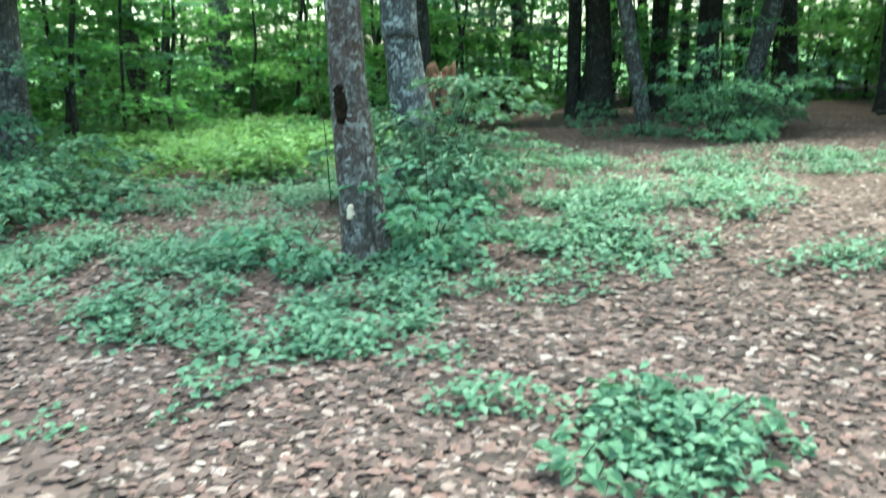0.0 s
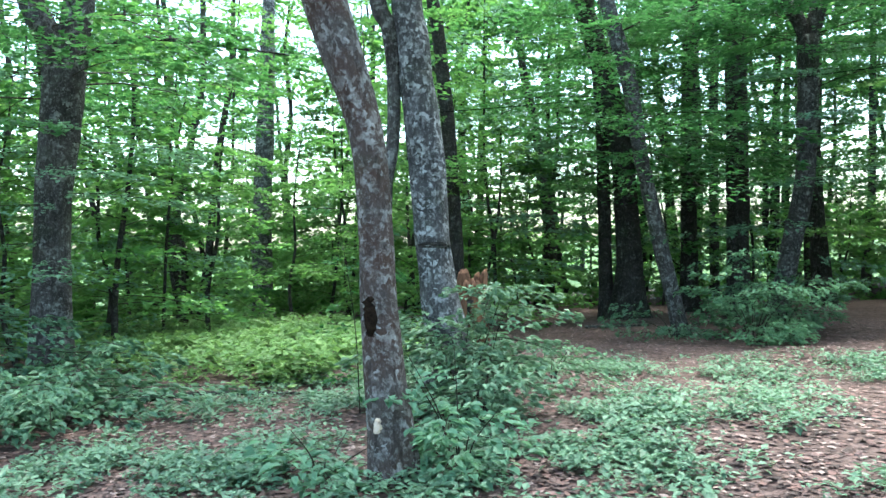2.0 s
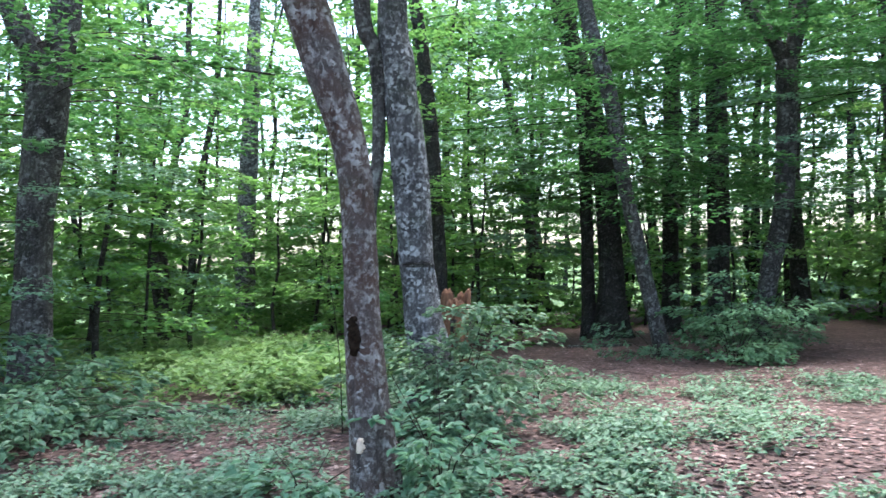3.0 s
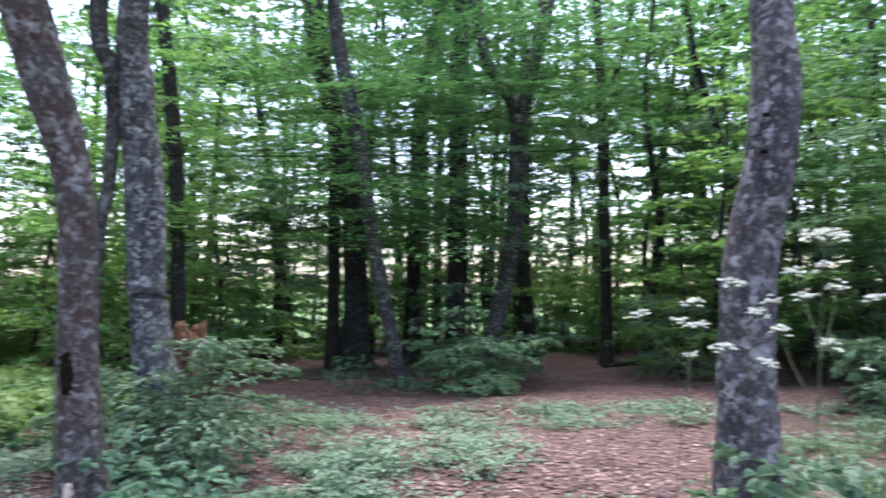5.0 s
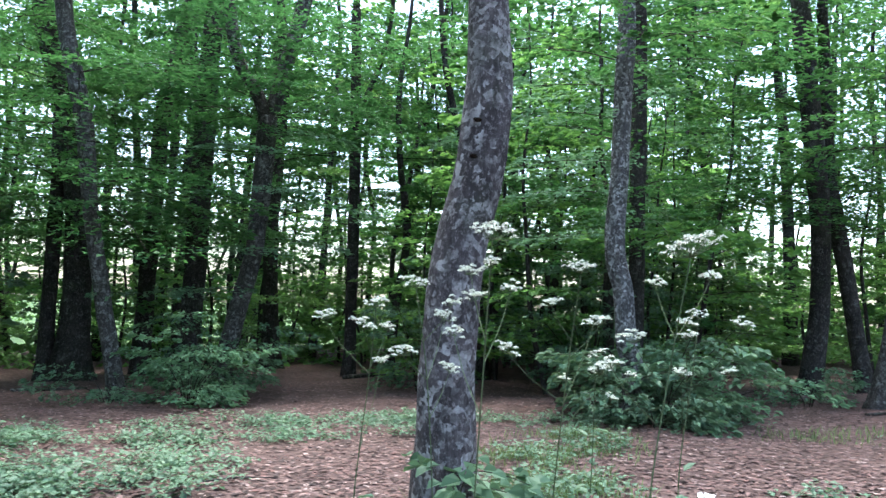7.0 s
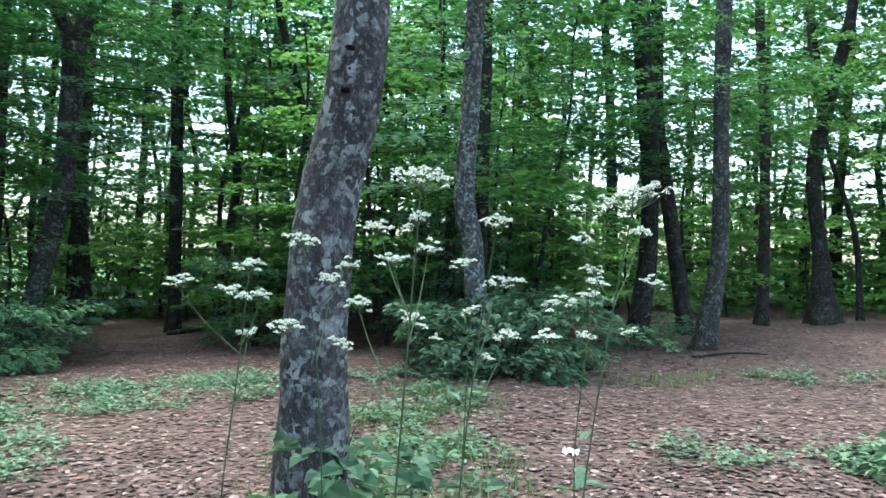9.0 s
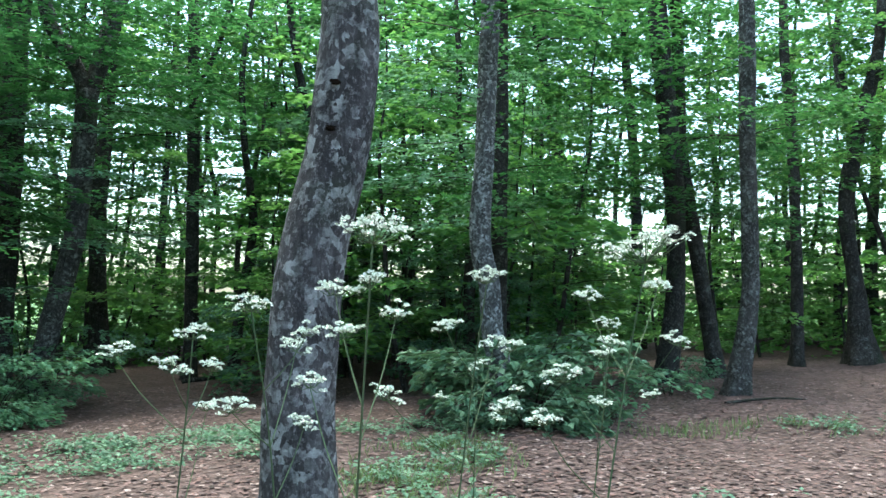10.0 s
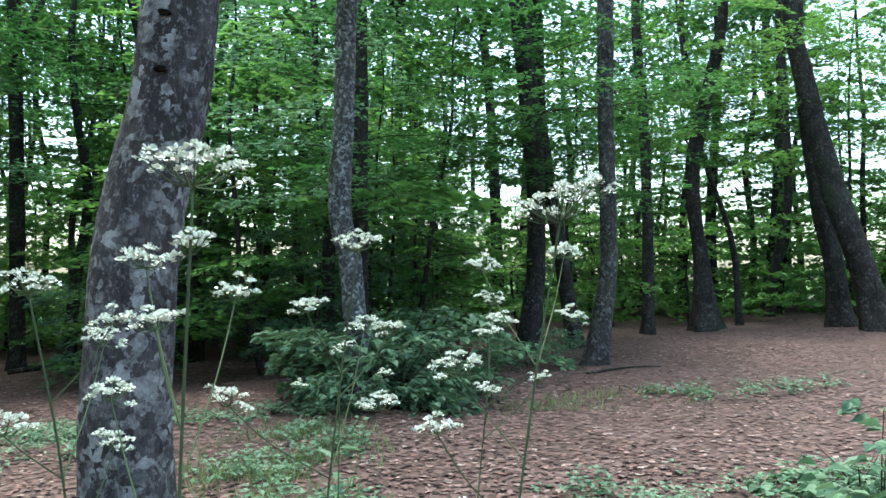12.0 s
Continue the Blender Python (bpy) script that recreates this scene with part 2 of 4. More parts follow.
def tube(nodes, sides=8, rings=None, knobs=0.0, flare=0.0, seed=0):
    """A round stem along nodes (x, y, z, r): verts and triangles. knobs: unevenness, flare: root swelling at the start."""
    p = smooth_path(nodes, rings) if rings else np.asarray(nodes, float)
    c, r = p[:, :3], p[:, 3]
    tan = unit(np.gradient(c, axis=0))
    ref = np.array([1.0, 0, 0]) if abs(tan[0][0]) < 0.8 else np.array([0, 1.0, 0])
    a = unit(np.cross(tan, ref))
    b = np.cross(tan, a)
    ang = np.arange(sides) * 2 * math.pi / sides
    run = np.r_[0, np.cumsum(np.linalg.norm(np.diff(c, axis=0), axis=1))]
    rad = r[:, None] * np.ones(sides)
    if knobs:
        s = seed * 1.7
        rad = rad * (1 + knobs * (np.sin(2 * ang + run[:, None] * 2.1 + s) + 0.7 * np.sin(3 * ang - run[:, None] * 3.3 + 2 * s)
                                  + 0.5 * np.sin(5 * ang + run[:, None] * 7.1 + s) + 0.4 * np.sin(ang + 11 * run[:, None] + s)))
    if flare:
        swell = np.exp(-run / (0.16 + 0.9 * r[0]))[:, None]
        lobes = 0.62 + 0.38 * np.cos(5 * ang + seed) + 0.25 * np.cos(3 * ang + 2.3 * seed) + 0.15 * np.cos(8 * ang - seed)
        rad = rad * (1 + flare * swell * lobes)
    v = c[:, None] + rad[..., None] * (np.cos(ang)[:, None] * a[:, None] + np.sin(ang)[:, None] * b[:, None])
    n = len(c)
    i, j = np.meshgrid(np.arange(n - 1), np.arange(sides), indexing="ij")
    q = np.stack([i * sides + j, i * sides + (j + 1) % sides, (i + 1) * sides + (j + 1) % sides, (i + 1) * sides + j], -1).reshape(-1, 4)
    tris = np.vstack([q[:, [0, 1, 2]], q[:, [0, 2, 3]]])
    verts = np.vstack([v.reshape(-1, 3), c[-1:] + tan[-1:] * r[-1] * 0.3])
    cap = np.array([[(n - 1) * sides + k, (n - 1) * sides + (k + 1) % sides, len(verts) - 1] for k in range(sides)])
    return verts, np.vstack([tris, cap])


def joined(pieces):
    vs, ts, ix, at = [], [], [], 0
    for v, t, m in pieces:
        vs.append(v), ts.append(t + at), ix.append(np.full(len(t), m))
        at += len(v)
    return np.vstack(vs), np.vstack(ts), np.concatenate(ix)


def leaves(pos, way, up, length, width, fold=0.18, full=False):
    """Folded leaves: base, two sides, tip. full: two points a side for a rounder outline."""
    way = unit(way)
    side = unit(np.cross(way, up))
    up = np.cross(side, way)
    L, W = length[:, None], width[:, None]
    n = len(pos)
    if full:
        rows = [pos, pos + way * L * 0.28 + side * W * 0.47 + up * W * fold, pos + way * L * 0.66 + side * W * 0.36 + up * W * fold * 0.7,
                pos + way * L - up * W * 0.2, pos + way * L * 0.66 - side * W * 0.36 + up * W * fold * 0.7,
                pos + way * L * 0.28 - side * W * 0.47 + up * W * fold]
        tri = np.array([[0, 1, 2], [0, 2, 3], [0, 3, 4], [0, 4, 5]])
    else:
        rows = [pos, pos + way * L * 0.45 + side * W * 0.5 + up * W * fold, pos + way * L, pos + way * L * 0.45 - side * W * 0.5 + up * W * fold]
        tri = np.array([[0, 1, 2], [0, 2, 3]])
    k = len(rows)
    verts = np.stack(rows, 1).reshape(-1, 3)
    return verts, (np.arange(n)[:, None, None] * k + tri).reshape(-1, 3)


def bough(rng, o, az, reach, rise, sag, count, size, tilt=0.17):
    """A flat spray: a main twig with side twigs to both sides and leaves along them. Returns leaf arrays and the twig's line."""
    d = np.array([math.cos(az), math.sin(az), 0.0])
    s = np.array([-d[1], d[0], 0.0])
    k = max(5, int(reach * 7))
    uk = np.linspace(0.12, 0.97, k)
    which = rng.integers(0, k, count)
    u = uk[which]
    sgn = np.where(which % 2 == 0, 1.0, -1.0)
    wide = reach * 0.42 * np.sin(np.pi * np.clip(u, 0, 1) ** 0.75) + 0.05
    f = rng.random(count) ** 0.8
    along = u * reach + f * wide * 0.75
    off = sgn * f * wide
    z = rise * along - sag * (along / reach) ** 2 * reach - 0.12 * np.abs(off) + rng.normal(0, 0.022, count)
    pos = o + along[:, None] * d + off[:, None] * s + z[:, None] * np.array([0, 0, 1.0])
    pos = pos + rng.normal(0, 0.014, (count, 3))
    way = d * 0.8 + sgn[:, None] * s * 0.7 + rng.normal(0, 0.45, (count, 3)) * np.array([1, 1, 0.3]) - np.array([0, 0, 0.1])
    up = np.array([0, 0, 1.0]) + rng.normal(0, tilt, (count, 3))
    t = np.linspace(0, 1, 5)
    line = o + (t * reach)[:, None] * d + (rise * t * reach - sag * t * t * reach)[:, None] * np.array([0, 0, 1.0])
    length = size * rng.uniform(0.7, 1.25, count)
    return pos, way, up, length, line


def foliage(rng, boughs, leafmat, full=False, aspect=0.8, twigs=True, fold=0.18, tilt=0.2):
    """One crown mesh out of boughs (origin, azimuth, reach, rise, sag, count, leaf size)."""
    pieces, P, Wy, U, Ln = [], [], [], [], []
    for b in boughs:
        pos, way, up, length, line = bough(rng, *b, tilt)
        P.append(pos), Wy.append(way), U.append(up), Ln.append(length)
        if twigs:
            r = 0.0015 + 0.0035 * b[2]
            v, t = tube(np.c_[line, np.linspace(r, 0.003, 5)], sides=4)
            pieces.append((v, t, 1))
    ln = np.concatenate(Ln)
    v, t = leaves(np.vstack(P), np.vstack(Wy), np.vstack(U), ln, ln * aspect, fold, full)
    return mesh_of("foliage", *(lambda a: (a[0], a[1], [leafmat, TWIG], a[2]))(joined([(v, t, 0)] + pieces)))


# ---------- forest floor ----------
def spread(lo, hi, step, far):
    near = np.arange(lo, hi + step / 2, step)
    out = [1, 3, 7, 15, 40, 110, 300, 800, far]
    return np.r_[lo - np.array(out[::-1]), near, hi + np.array(out)]


gx, gy = spread(-16, 32, 0.3, 2500), spread(-10, 34, 0.3, 2500)
X, Y = np.meshgrid(gx, gy, indexing="ij")
verts = np.stack([X, Y, height(X, Y)], -1).reshape(-1, 3)
ni, nj = X.shape
ii, jj = np.meshgrid(np.arange(ni - 1), np.arange(nj - 1), indexing="ij")
q = np.stack([ii * nj + jj, (ii + 1) * nj + jj, (ii + 1) * nj + jj + 1, ii * nj + jj + 1], -1).reshape(-1, 4)
tagged(new("ground", mesh_of("ground", verts, np.vstack([q[:, [0, 1, 2]], q[:, [0, 2, 3]]]), [SOIL], smooth=True)),
       "brown forest floor of soil and old leaves", "ground", kind="structure")

rng = np.random.default_rng(7)


def patch_density(x, y, spots):
    """How thickly a plant grows at x, y: soft ovals (x, y, half width, half depth, turn, weight) broken up by waves."""
    d = np.zeros_like(x)
    for cx, cy, rx, ry, turn, w in spots:
        c, s = math.cos(radians(turn)), math.sin(radians(turn))
        u, v = ((x - cx) * c + (y - cy) * s) / rx, (-(x - cx) * s + (y - cy) * c) / ry
        d = np.maximum(d, w * np.clip(1.3 * (1 - np.sqrt(u * u + v * v)), 0, 1))
    rough = 0.5 + 0.28 * np.sin(3.1 * x + 1.7 * y) * np.sin(2.3 * y - 1.1 * x + 2) + 0.22 * np.sin(7.3 * x - 4 * y) * np.sin(6.1 * y + 3.3 * x + 1)
    return d * np.clip((rough - 0.31) * 2.3, 0, 1.2)


def scatter(rng, n, box, density):
    x, y = rng.uniform(box[0], box[1], n), rng.uniform(box[2], box[3], n)
    keep = rng.random(n) < density(x, y)
    return x[keep], y[keep]


# ovals: centre x, y, half width, half depth, turn, weight
HERB_SPOTS = [(-2.2, 6.0, 2.7, 1.3, 8, 0.85), (0.6, 6.1, 2.0, 1.5, 20, 1.0), (1.9, 7.5, 2.0, 1.5, 30, 0.68), (5.0, 9.6, 3.8, 1.4, -12, 0.42),
              (-0.9, 4.5, 1.6, 0.85, -20, 1.0), (-1.2, 3.4, 0.7, 0.35, 25, 0.55), (0.85, 2.75, 0.55, 0.5, 0, 0.95), (0.15, 3.1, 0.35, 0.2, 0, 0.7),
              (-4.6, 8.6, 2.4, 1.6, 0, 0.15), (1.2, 10.6, 1.9, 1.5, 0, 0.55), (9.3, 7.9, 1.9, 0.8, -40, 0.8), (8.4, 1.9, 1.5, 0.75, -55, 1.0),
              (12.3, 4.3, 2.2, 0.6, -35, 0.28), (-1.9, 8.6, 1.9, 1.2, 0, 0.55), (2.6, 5.0, 0.9, 0.35, 20, 0.4), (5.2, 5.2, 1.5, 0.9, 35, 0.4), (6.7, 6.6, 1.6, 0.8, 35, 0.35), (7.3, 3.6, 1.0, 0.6, -40, 0.3), (4.2, 3.6, 0.9, 0.6, 0, 0.6), (-1.0, 10.6, 1.8, 1.6, 0, 0.7)]
YELLOW_SPOTS = [(-2.6, 11.2, 1.7, 1.7, 0, 0.9), (-4.2, 15.5, 3.4, 4.6, 0, 1.0), (-1.9, 13.2, 1.9, 2.2, 0, 1.0), (-7.5, 19, 3.2, 4.5, 0, 1.0)]
GRASS_SPOTS = [(4.9, 5.0, 1.8, 1.1, 35, 1.0), (6.5, 6.5, 2.3, 1.0, 35, 0.8), (11.0, 5.3, 2.4, 0.6, -38, 0.5), (3.0, 3.4, 0.9, 0.6, 0, 0.8)]


def low_plants(name, label, spots, box, tries, size, mat, lift, seed):
    """A carpet of small plants: clumps of leaves held flat at a few centimetres."""
    rng = np.random.default_rng(seed)
    x, y = scatter(rng, tries, box, lambda a, b: patch_density(a, b, spots))
    n = len(x)
    per = 5
    hgt = rng.uniform(0.15, 1.0, n) ** 1.3 * lift
    ang = rng.uniform(0, 2 * math.pi, n)[:, None] + np.arange(per) * 2 * math.pi / per + rng.normal(0, 0.3, (n, per))
    s = size * rng.uniform(0.6, 1.35, n)[:, None] * rng.uniform(0.75, 1.2, (n, per))
    way = np.stack([np.cos(ang), np.sin(ang), rng.normal(-0.05, 0.3, (n, per))], -1)
    pos = np.stack([x, y, height(x, y) + hgt], -1)[:, None] + way * (s * 0.35)[..., None] + rng.normal(0, 0.012, (n, per, 3))
    up = np.array([0, 0, 1.0]) + rng.normal(0, 0.22, (n, per, 3))
    v, t = leaves(pos.reshape(-1, 3), way.reshape(-1, 3), up.reshape(-1, 3), s.ravel(), s.ravel() * 0.72, 0.15)
    ob = new(name, mesh_of(name, v, t, [mat]))
    return tagged(ob, label, "ground cover", kind="stuff")


low_plants("herb_carpet", "low blue-green woodland herbs over leaf litter", HERB_SPOTS, (-8, 15, 1.5, 13), 225000, 0.056, LEAF_HERB, 0.13, 11)
low_plants("yellow_herb_carpet", "yellow-green low herbs in a lit glade", YELLOW_SPOTS, (-11, 0, 9, 25), 62000, 0.105, LEAF_YELLOW, 0.5, 12)


def grass(seed, tries):
    rng = np.random.default_rng(seed)
    x, y = scatter(rng, tries, (1.5, 14, 2, 9), lambda a, b: patch_density(a, b, GRASS_SPOTS))
    n = len(x)
    ang = rng.uniform(0, 2 * math.pi, n)
    way = np.stack([np.cos(ang) * 0.5, np.sin(ang) * 0.5, rng.uniform(0.5, 1.1, n)], -1)
    up = np.stack([-np.cos(ang), -np.sin(ang), np.full(n, 0.5)], -1)
    ln = rng.uniform(0.06, 0.18, n)
    v, t = leaves(np.stack([x, y, height(x, y) - 0.005], -1), way, up, ln, ln * 0.06 + 0.003, 0.1)
    tagged(new("grass", mesh_of("grass", v, t, [LEAF_GRASS])), "sparse pale green grass blades among leaves", "grass", kind="stuff")


grass(13, 105000)


def leaf_litter(seed, tries):
    """Fallen leaves, thickest along the path, lying curled at all angles."""
    rng = np.random.default_rng(seed)
    r = 1.6 + 17 * rng.random(tries) ** 1.25
    az = rng.uniform(radians(-38), radians(100), tries)
    x, y = 0.6 + r * np.sin(az), 0.3 + r * np.cos(az)
    near = tries // 6
    x[:near], y[:near] = rng.uniform(-6, 8, near), rng.uniform(-6, 4, near)
    keep = rng.random(tries) > 0.75 * patch_density(x, y, HERB_SPOTS + YELLOW_SPOTS)
    x, y = x[keep], y[keep]
    n = len(x)
    ang = rng.uniform(0, 2 * math.pi, n)
    way = np.stack([np.cos(ang), np.sin(ang), rng.normal(0.0, 0.07, n)], -1)
    up = np.array([0, 0, 1.0]) + rng.normal(0, 0.11, (n, 3))
    ln = rng.uniform(0.045, 0.09, n)
    pos, wide = np.stack([x, y, height(x, y) + rng.uniform(0.006, 0.02, n)], -1), ln * rng.uniform(0.5, 0.8, n)
    close = np.hypot(x - 0.8, y - 0.5) < 7.5
    pieces = []
    for some, full in ((close, True), (~close, False)):
        pieces.append((*leaves(pos[some], way[some], up[some], ln[some], wide[some], -0.09, full), 0))
    v, t, _ = joined(pieces)
    tagged(new("leaf_litter", mesh_of("leaf_litter", v, t, [LITTER])), "dry reddish-brown fallen beech leaves covering the floor", "leaf litter", kind="stuff")


leaf_litter(14, 125000)


# ---------- trees with their own shape ----------
def tree(name, nodes, label, mat, limbs=(), top=13.0, low=3.2, boughs=26, reach=2.9, leafmat=None, size=0.112, seed=1, near=False, count=180, face=None):
    """A tree from its centre line (x, y, z, radius); it goes on up to its top. limbs: lines of forking stems."""
    rng = np.random.default_rng(seed)
    nodes = [tuple(n) for n in nodes]
    bx, by = nodes[0][:2]
    bz = float(height(bx, by))
    if nodes[0][2] > bz + 0.05:
        nodes = [(bx, by, bz - 0.1, nodes[0][3] * 1.05)] + nodes
    else:
        nodes[0] = (bx, by, bz - 0.1, nodes[0][3])
    root = thing(name, bx, by, bz, label, "tree")
    base = np.array([bx, by, bz, 0])

    def grown(line):
        a, b = np.array(line[-2]), np.array(line[-1])
        w = unit((b - a)[:3])
        w = unit(w * 0.6 + np.array([0, 0, 0.7]))
        out = list(line)
        while out[-1][2] < top:
            last = np.array(out[-1])
            step = 1.8
            w = unit(w + np.array([rng.normal(0, 0.07), rng.normal(0, 0.07), 0.12]))
            out.append((*(last[:3] + w * step), max(0.03, last[3] * 0.86)))
        return out

    lines = []
    if limbs:
        v, t = tube(np.array(nodes) - base, 28 if near else 20, 70 if near else 40, 0.034 if near else 0.035, 0.35 if near else 0.6, seed)
        lines.append(nodes)
        trunk = child("trunk", mesh_of("trunk", v, t, [mat], smooth=True), root)
        for lm in limbs:
            g = grown(lm)
            lines.append(g)
            v, t = tube(np.array(g) - base, 16 if near else 9, 36 if near else 20, 0.025, 0, seed + 3)
            child("limb", mesh_of("limb", v, t, [mat], smooth=True), trunk)
    else:
        g = grown(nodes)
        lines.append(g)
        v, t = tube(np.array(g) - base, 28 if near else 20, 90 if near else 64, 0.034 if near else 0.035, 0.35 if near else 0.6, seed)
        child("trunk", mesh_of("trunk", v, t, [mat], smooth=True), root)
    spec = []
    pts = np.vstack([smooth_path(g, 40) for g in lines])
    pts = pts[(pts[:, 2] > bz + low) & (pts[:, 2] < bz + max(low + 2, 11.5))]
    if len(pts) and boughs:
        for _ in range(int(boughs * 1.35)):
            p = pts[int(len(pts) * rng.random() ** 1.5)] if not limbs else pts[rng.integers(0, len(pts))]
            if p[2] > bz + 8.5 and rng.random() < 0.55:
                continue
            up = (p[2] - bz) / top
            L = reach * rng.uniform(0.55, 1.15) * (1.1 - 0.45 * up)
            az = rng.uniform(0, 2 * math.pi) if face is None else rng.normal(face, 1.0)
            spec.append((p[:3] - base[:3], az, L, rng.uniform(0.0, 0.4), rng.uniform(0.1, 0.45), int(count * L / 2), size))
        me = foliage(rng, spec, leafmat or LEAF_BEECH)
        child("crown", me, root)
    return root


ta = tree("leaning_hornbeam", [(-0.457, 5.621, -0.025, 0.165), (-0.514, 5.612, 0.661, 0.141), (-0.551, 5.612, 1.432, 0.125), (-0.570, 5.612, 2.015, 0.121), (-0.627, 5.603, 2.485, 0.122), (-0.768, 5.593, 2.983, 0.141), (-0.890, 5.574, 3.378, 0.146), (-1.078, 5.556, 4.140, 0.132)],
          "bent hornbeam trunk with brown and lichen-grey bark", BARK_RUST, near=True, seed=2, low=5.2, boughs=22, leafmat=LEAF_BEECH)
tb = tree("lichened_hornbeam", [(-0.14, 8.64, 0.48, 0.235), (-0.23, 8.64, 1.02, 0.214), (-0.29, 8.64, 1.62, 0.188), (-0.34, 8.64, 2.52, 0.19), (-0.44, 8.63, 3.43, 0.182)],
          "tall hornbeam with pale lichen blotches, forked high up", BARK_GREY,
          limbs=[[(-0.42, 8.63, 3.25, 0.17), (-0.46, 8.63, 3.8, 0.17), (-0.51, 8.63, 4.33, 0.16)]],
          near=True, seed=3, low=4.6, boughs=30)
tree("slim_hornbeam", [(-0.82, 8.66, 0.0, 0.085), (-0.8, 8.64, 1.3, 0.075), (-0.78, 8.62, 2.2, 0.07), (-0.70, 8.62, 2.65, 0.07), (-0.665, 8.62, 3.3, 0.075), (-0.7, 8.61, 3.9, 0.085), (-0.83, 8.6, 4.33, 0.088)],
     "slim dark stem close beside a lichened trunk", BARK_MID, seed=30, low=4.8, boughs=10)
tg = tree("curved_hornbeam", [(3.66, 4.42, 0.1, 0.235), (3.655, 4.42, 0.32, 0.222), (3.64, 4.43, 0.95, 0.192), (3.64, 4.43, 1.47, 0.184), (3.67, 4.41, 1.96, 0.172),
                              (3.76, 4.35, 2.46, 0.16), (3.80, 4.31, 3.04, 0.155), (3.78, 4.33, 3.62, 0.138), (3.76, 4.35, 4.4, 0.13)],
          "curved purple-grey hornbeam trunk with lichen patches", BARK_PURPLE, near=True, seed=4, low=5.5, boughs=22)

tree("forked_hornbeam", [(-5.55, 10.75, -0.2, 0.275), (-5.55, 10.75, 0.26, 0.263), (-5.5, 10.78, 2.09, 0.238), (-5.37, 10.85, 3.63, 0.262), (-5.33, 10.87, 4.1, 0.28)],
     "dark hornbeam that forks above head height", BARK_MID,
     limbs=[[(-5.36, 10.85, 3.85, 0.18), (-5.45, 10.82, 4.4, 0.178), (-5.71, 10.67, 5.13, 0.168)], [(-5.3, 10.88, 3.9, 0.2), (-5.26, 10.9, 4.4, 0.208), (-5.13, 10.97, 5.21, 0.2)]],
     seed=5, boughs=34, low=3.0, reach=3.2)
forked = [o for o in scene.objects if o.name == "forked_hornbeam"][0]
v, t = tube(np.array([(-5.25, 10.85, 4.2, 0.05), (-4.6, 10.8, 4.42, 0.04), (-4.0, 10.75, 4.46, 0.033), (-3.1, 10.7, 4.32, 0.024), (-2.2, 10.6, 4.15, 0.012)]) - np.array([*forked.location, 0]), 8, 20, 0.04)
child("branch", mesh_of("branch", v, t, [BARK_DARK], smooth=True), forked)
brng = np.random.default_rng(99)
child("spray", foliage(brng, [((np.array((x, 10.75, z)) - np.array(forked.location)), a, 1.0, 0.05, 0.25, 110, 0.11) for x, z, a in ((-4.5, 4.4, -1.2), (-4.1, 4.45, 1.3), (-3.5, 4.35, -0.9), (-3.0, 4.3, 0.8), (-2.5, 4.2, -0.3))], LEAF_BEECH), forked)
tree("slender_tree", [(-6.9, 19.6, -0.5, 0.14), (-7.13, 19.52, 1.65, 0.12), (-7.06, 19.55, 2.45, 0.115), (-6.79, 19.65, 3.7, 0.1), (-6.66, 19.7, 4.3, 0.095)],
     "slender dark crooked tree in the glade", BARK_DARK, seed=6, top=9, boughs=16, low=3.5, leafmat=LEAF_PAINTED_LIT)
tree("pale_tree", [(-5.92, 23.39, 0.55, 0.285), (-5.89, 23.4, 2.54, 0.28), (-5.67, 23.45, 6.53, 0.235), (-5.55, 23.48, 9.2, 0.17)],
     "pale grey straight tree beyond the glade", BARK_GREY, seed=7, top=15, boughs=26, leafmat=LEAF_PAINTED_LIT)
tree("dark_tree", [(-0.12, 16.14, 1.05, 0.136), (-0.16, 16.14, 2.18, 0.136), (-0.24, 16.14, 3.88, 0.136), (-0.38, 16.14, 5.58, 0.136), (-0.53, 16.14, 6.72, 0.13)],
     "dark straight young hornbeam", BARK_DARK, seed=8, boughs=36, leafmat=LEAF_PAINTED_LIT)
tree("crooked_tree", [(2.55, 26.5, -0.5, 0.27), (2.84, 26.5, 1.5, 0.22), (2.6, 26.5, 3.6, 0.17)], "dark crooked tree at the far edge of the clearing", BARK_DARK, seed=9, top=10, boughs=20)
tree("twin_tree", [(3.53, 20.27, -0.32, 0.185), (3.53, 20.27, 2.25, 0.16), (3.51, 20.28, 4.66, 0.155)], "dark slim stem beside a larger trunk", BARK_DARK, seed=10, boughs=34)
tree("large_dark_tree", [(4.03, 19.98, -0.3, 0.42), (4.06, 19.97, 1.54, 0.3), (3.87, 20.01, 4.33, 0.285), (3.37, 20.11, 6.47, 0.255), (2.99, 20.19, 7.91, 0.24)],
     "thick dark trunk that leans higher up", BARK_DARK, seed=11, boughs=52, reach=3.2)
tree("leaning_tree", [(4.0, 14.9, -0.1, 0.15), (3.69, 14.95, 1.24, 0.138), (3.33, 15.0, 3.1, 0.138), (3.12, 15.1, 4.7, 0.148), (2.74, 15.2, 6.3, 0.145)],
     "slim grey tree leaning over the clearing", BARK_MID, seed=12, boughs=46, reach=2.8)
tree("dark_tree", [(5.9, 21.35, 0.46, 0.225), (5.96, 21.34, 3.73, 0.21), (6.05, 21.31, 6.7, 0.2)], "dark upright tree among others", BARK_DARK, seed=13, boughs=44)
tree("dark_tree", [(6.42, 19.1, 0.57, 0.262), (6.46, 19.09, 4.15, 0.25), (6.47, 19.09, 7.46, 0.236)], "stout dark upright tree behind a bush", BARK_DARK, seed=14, boughs=46)
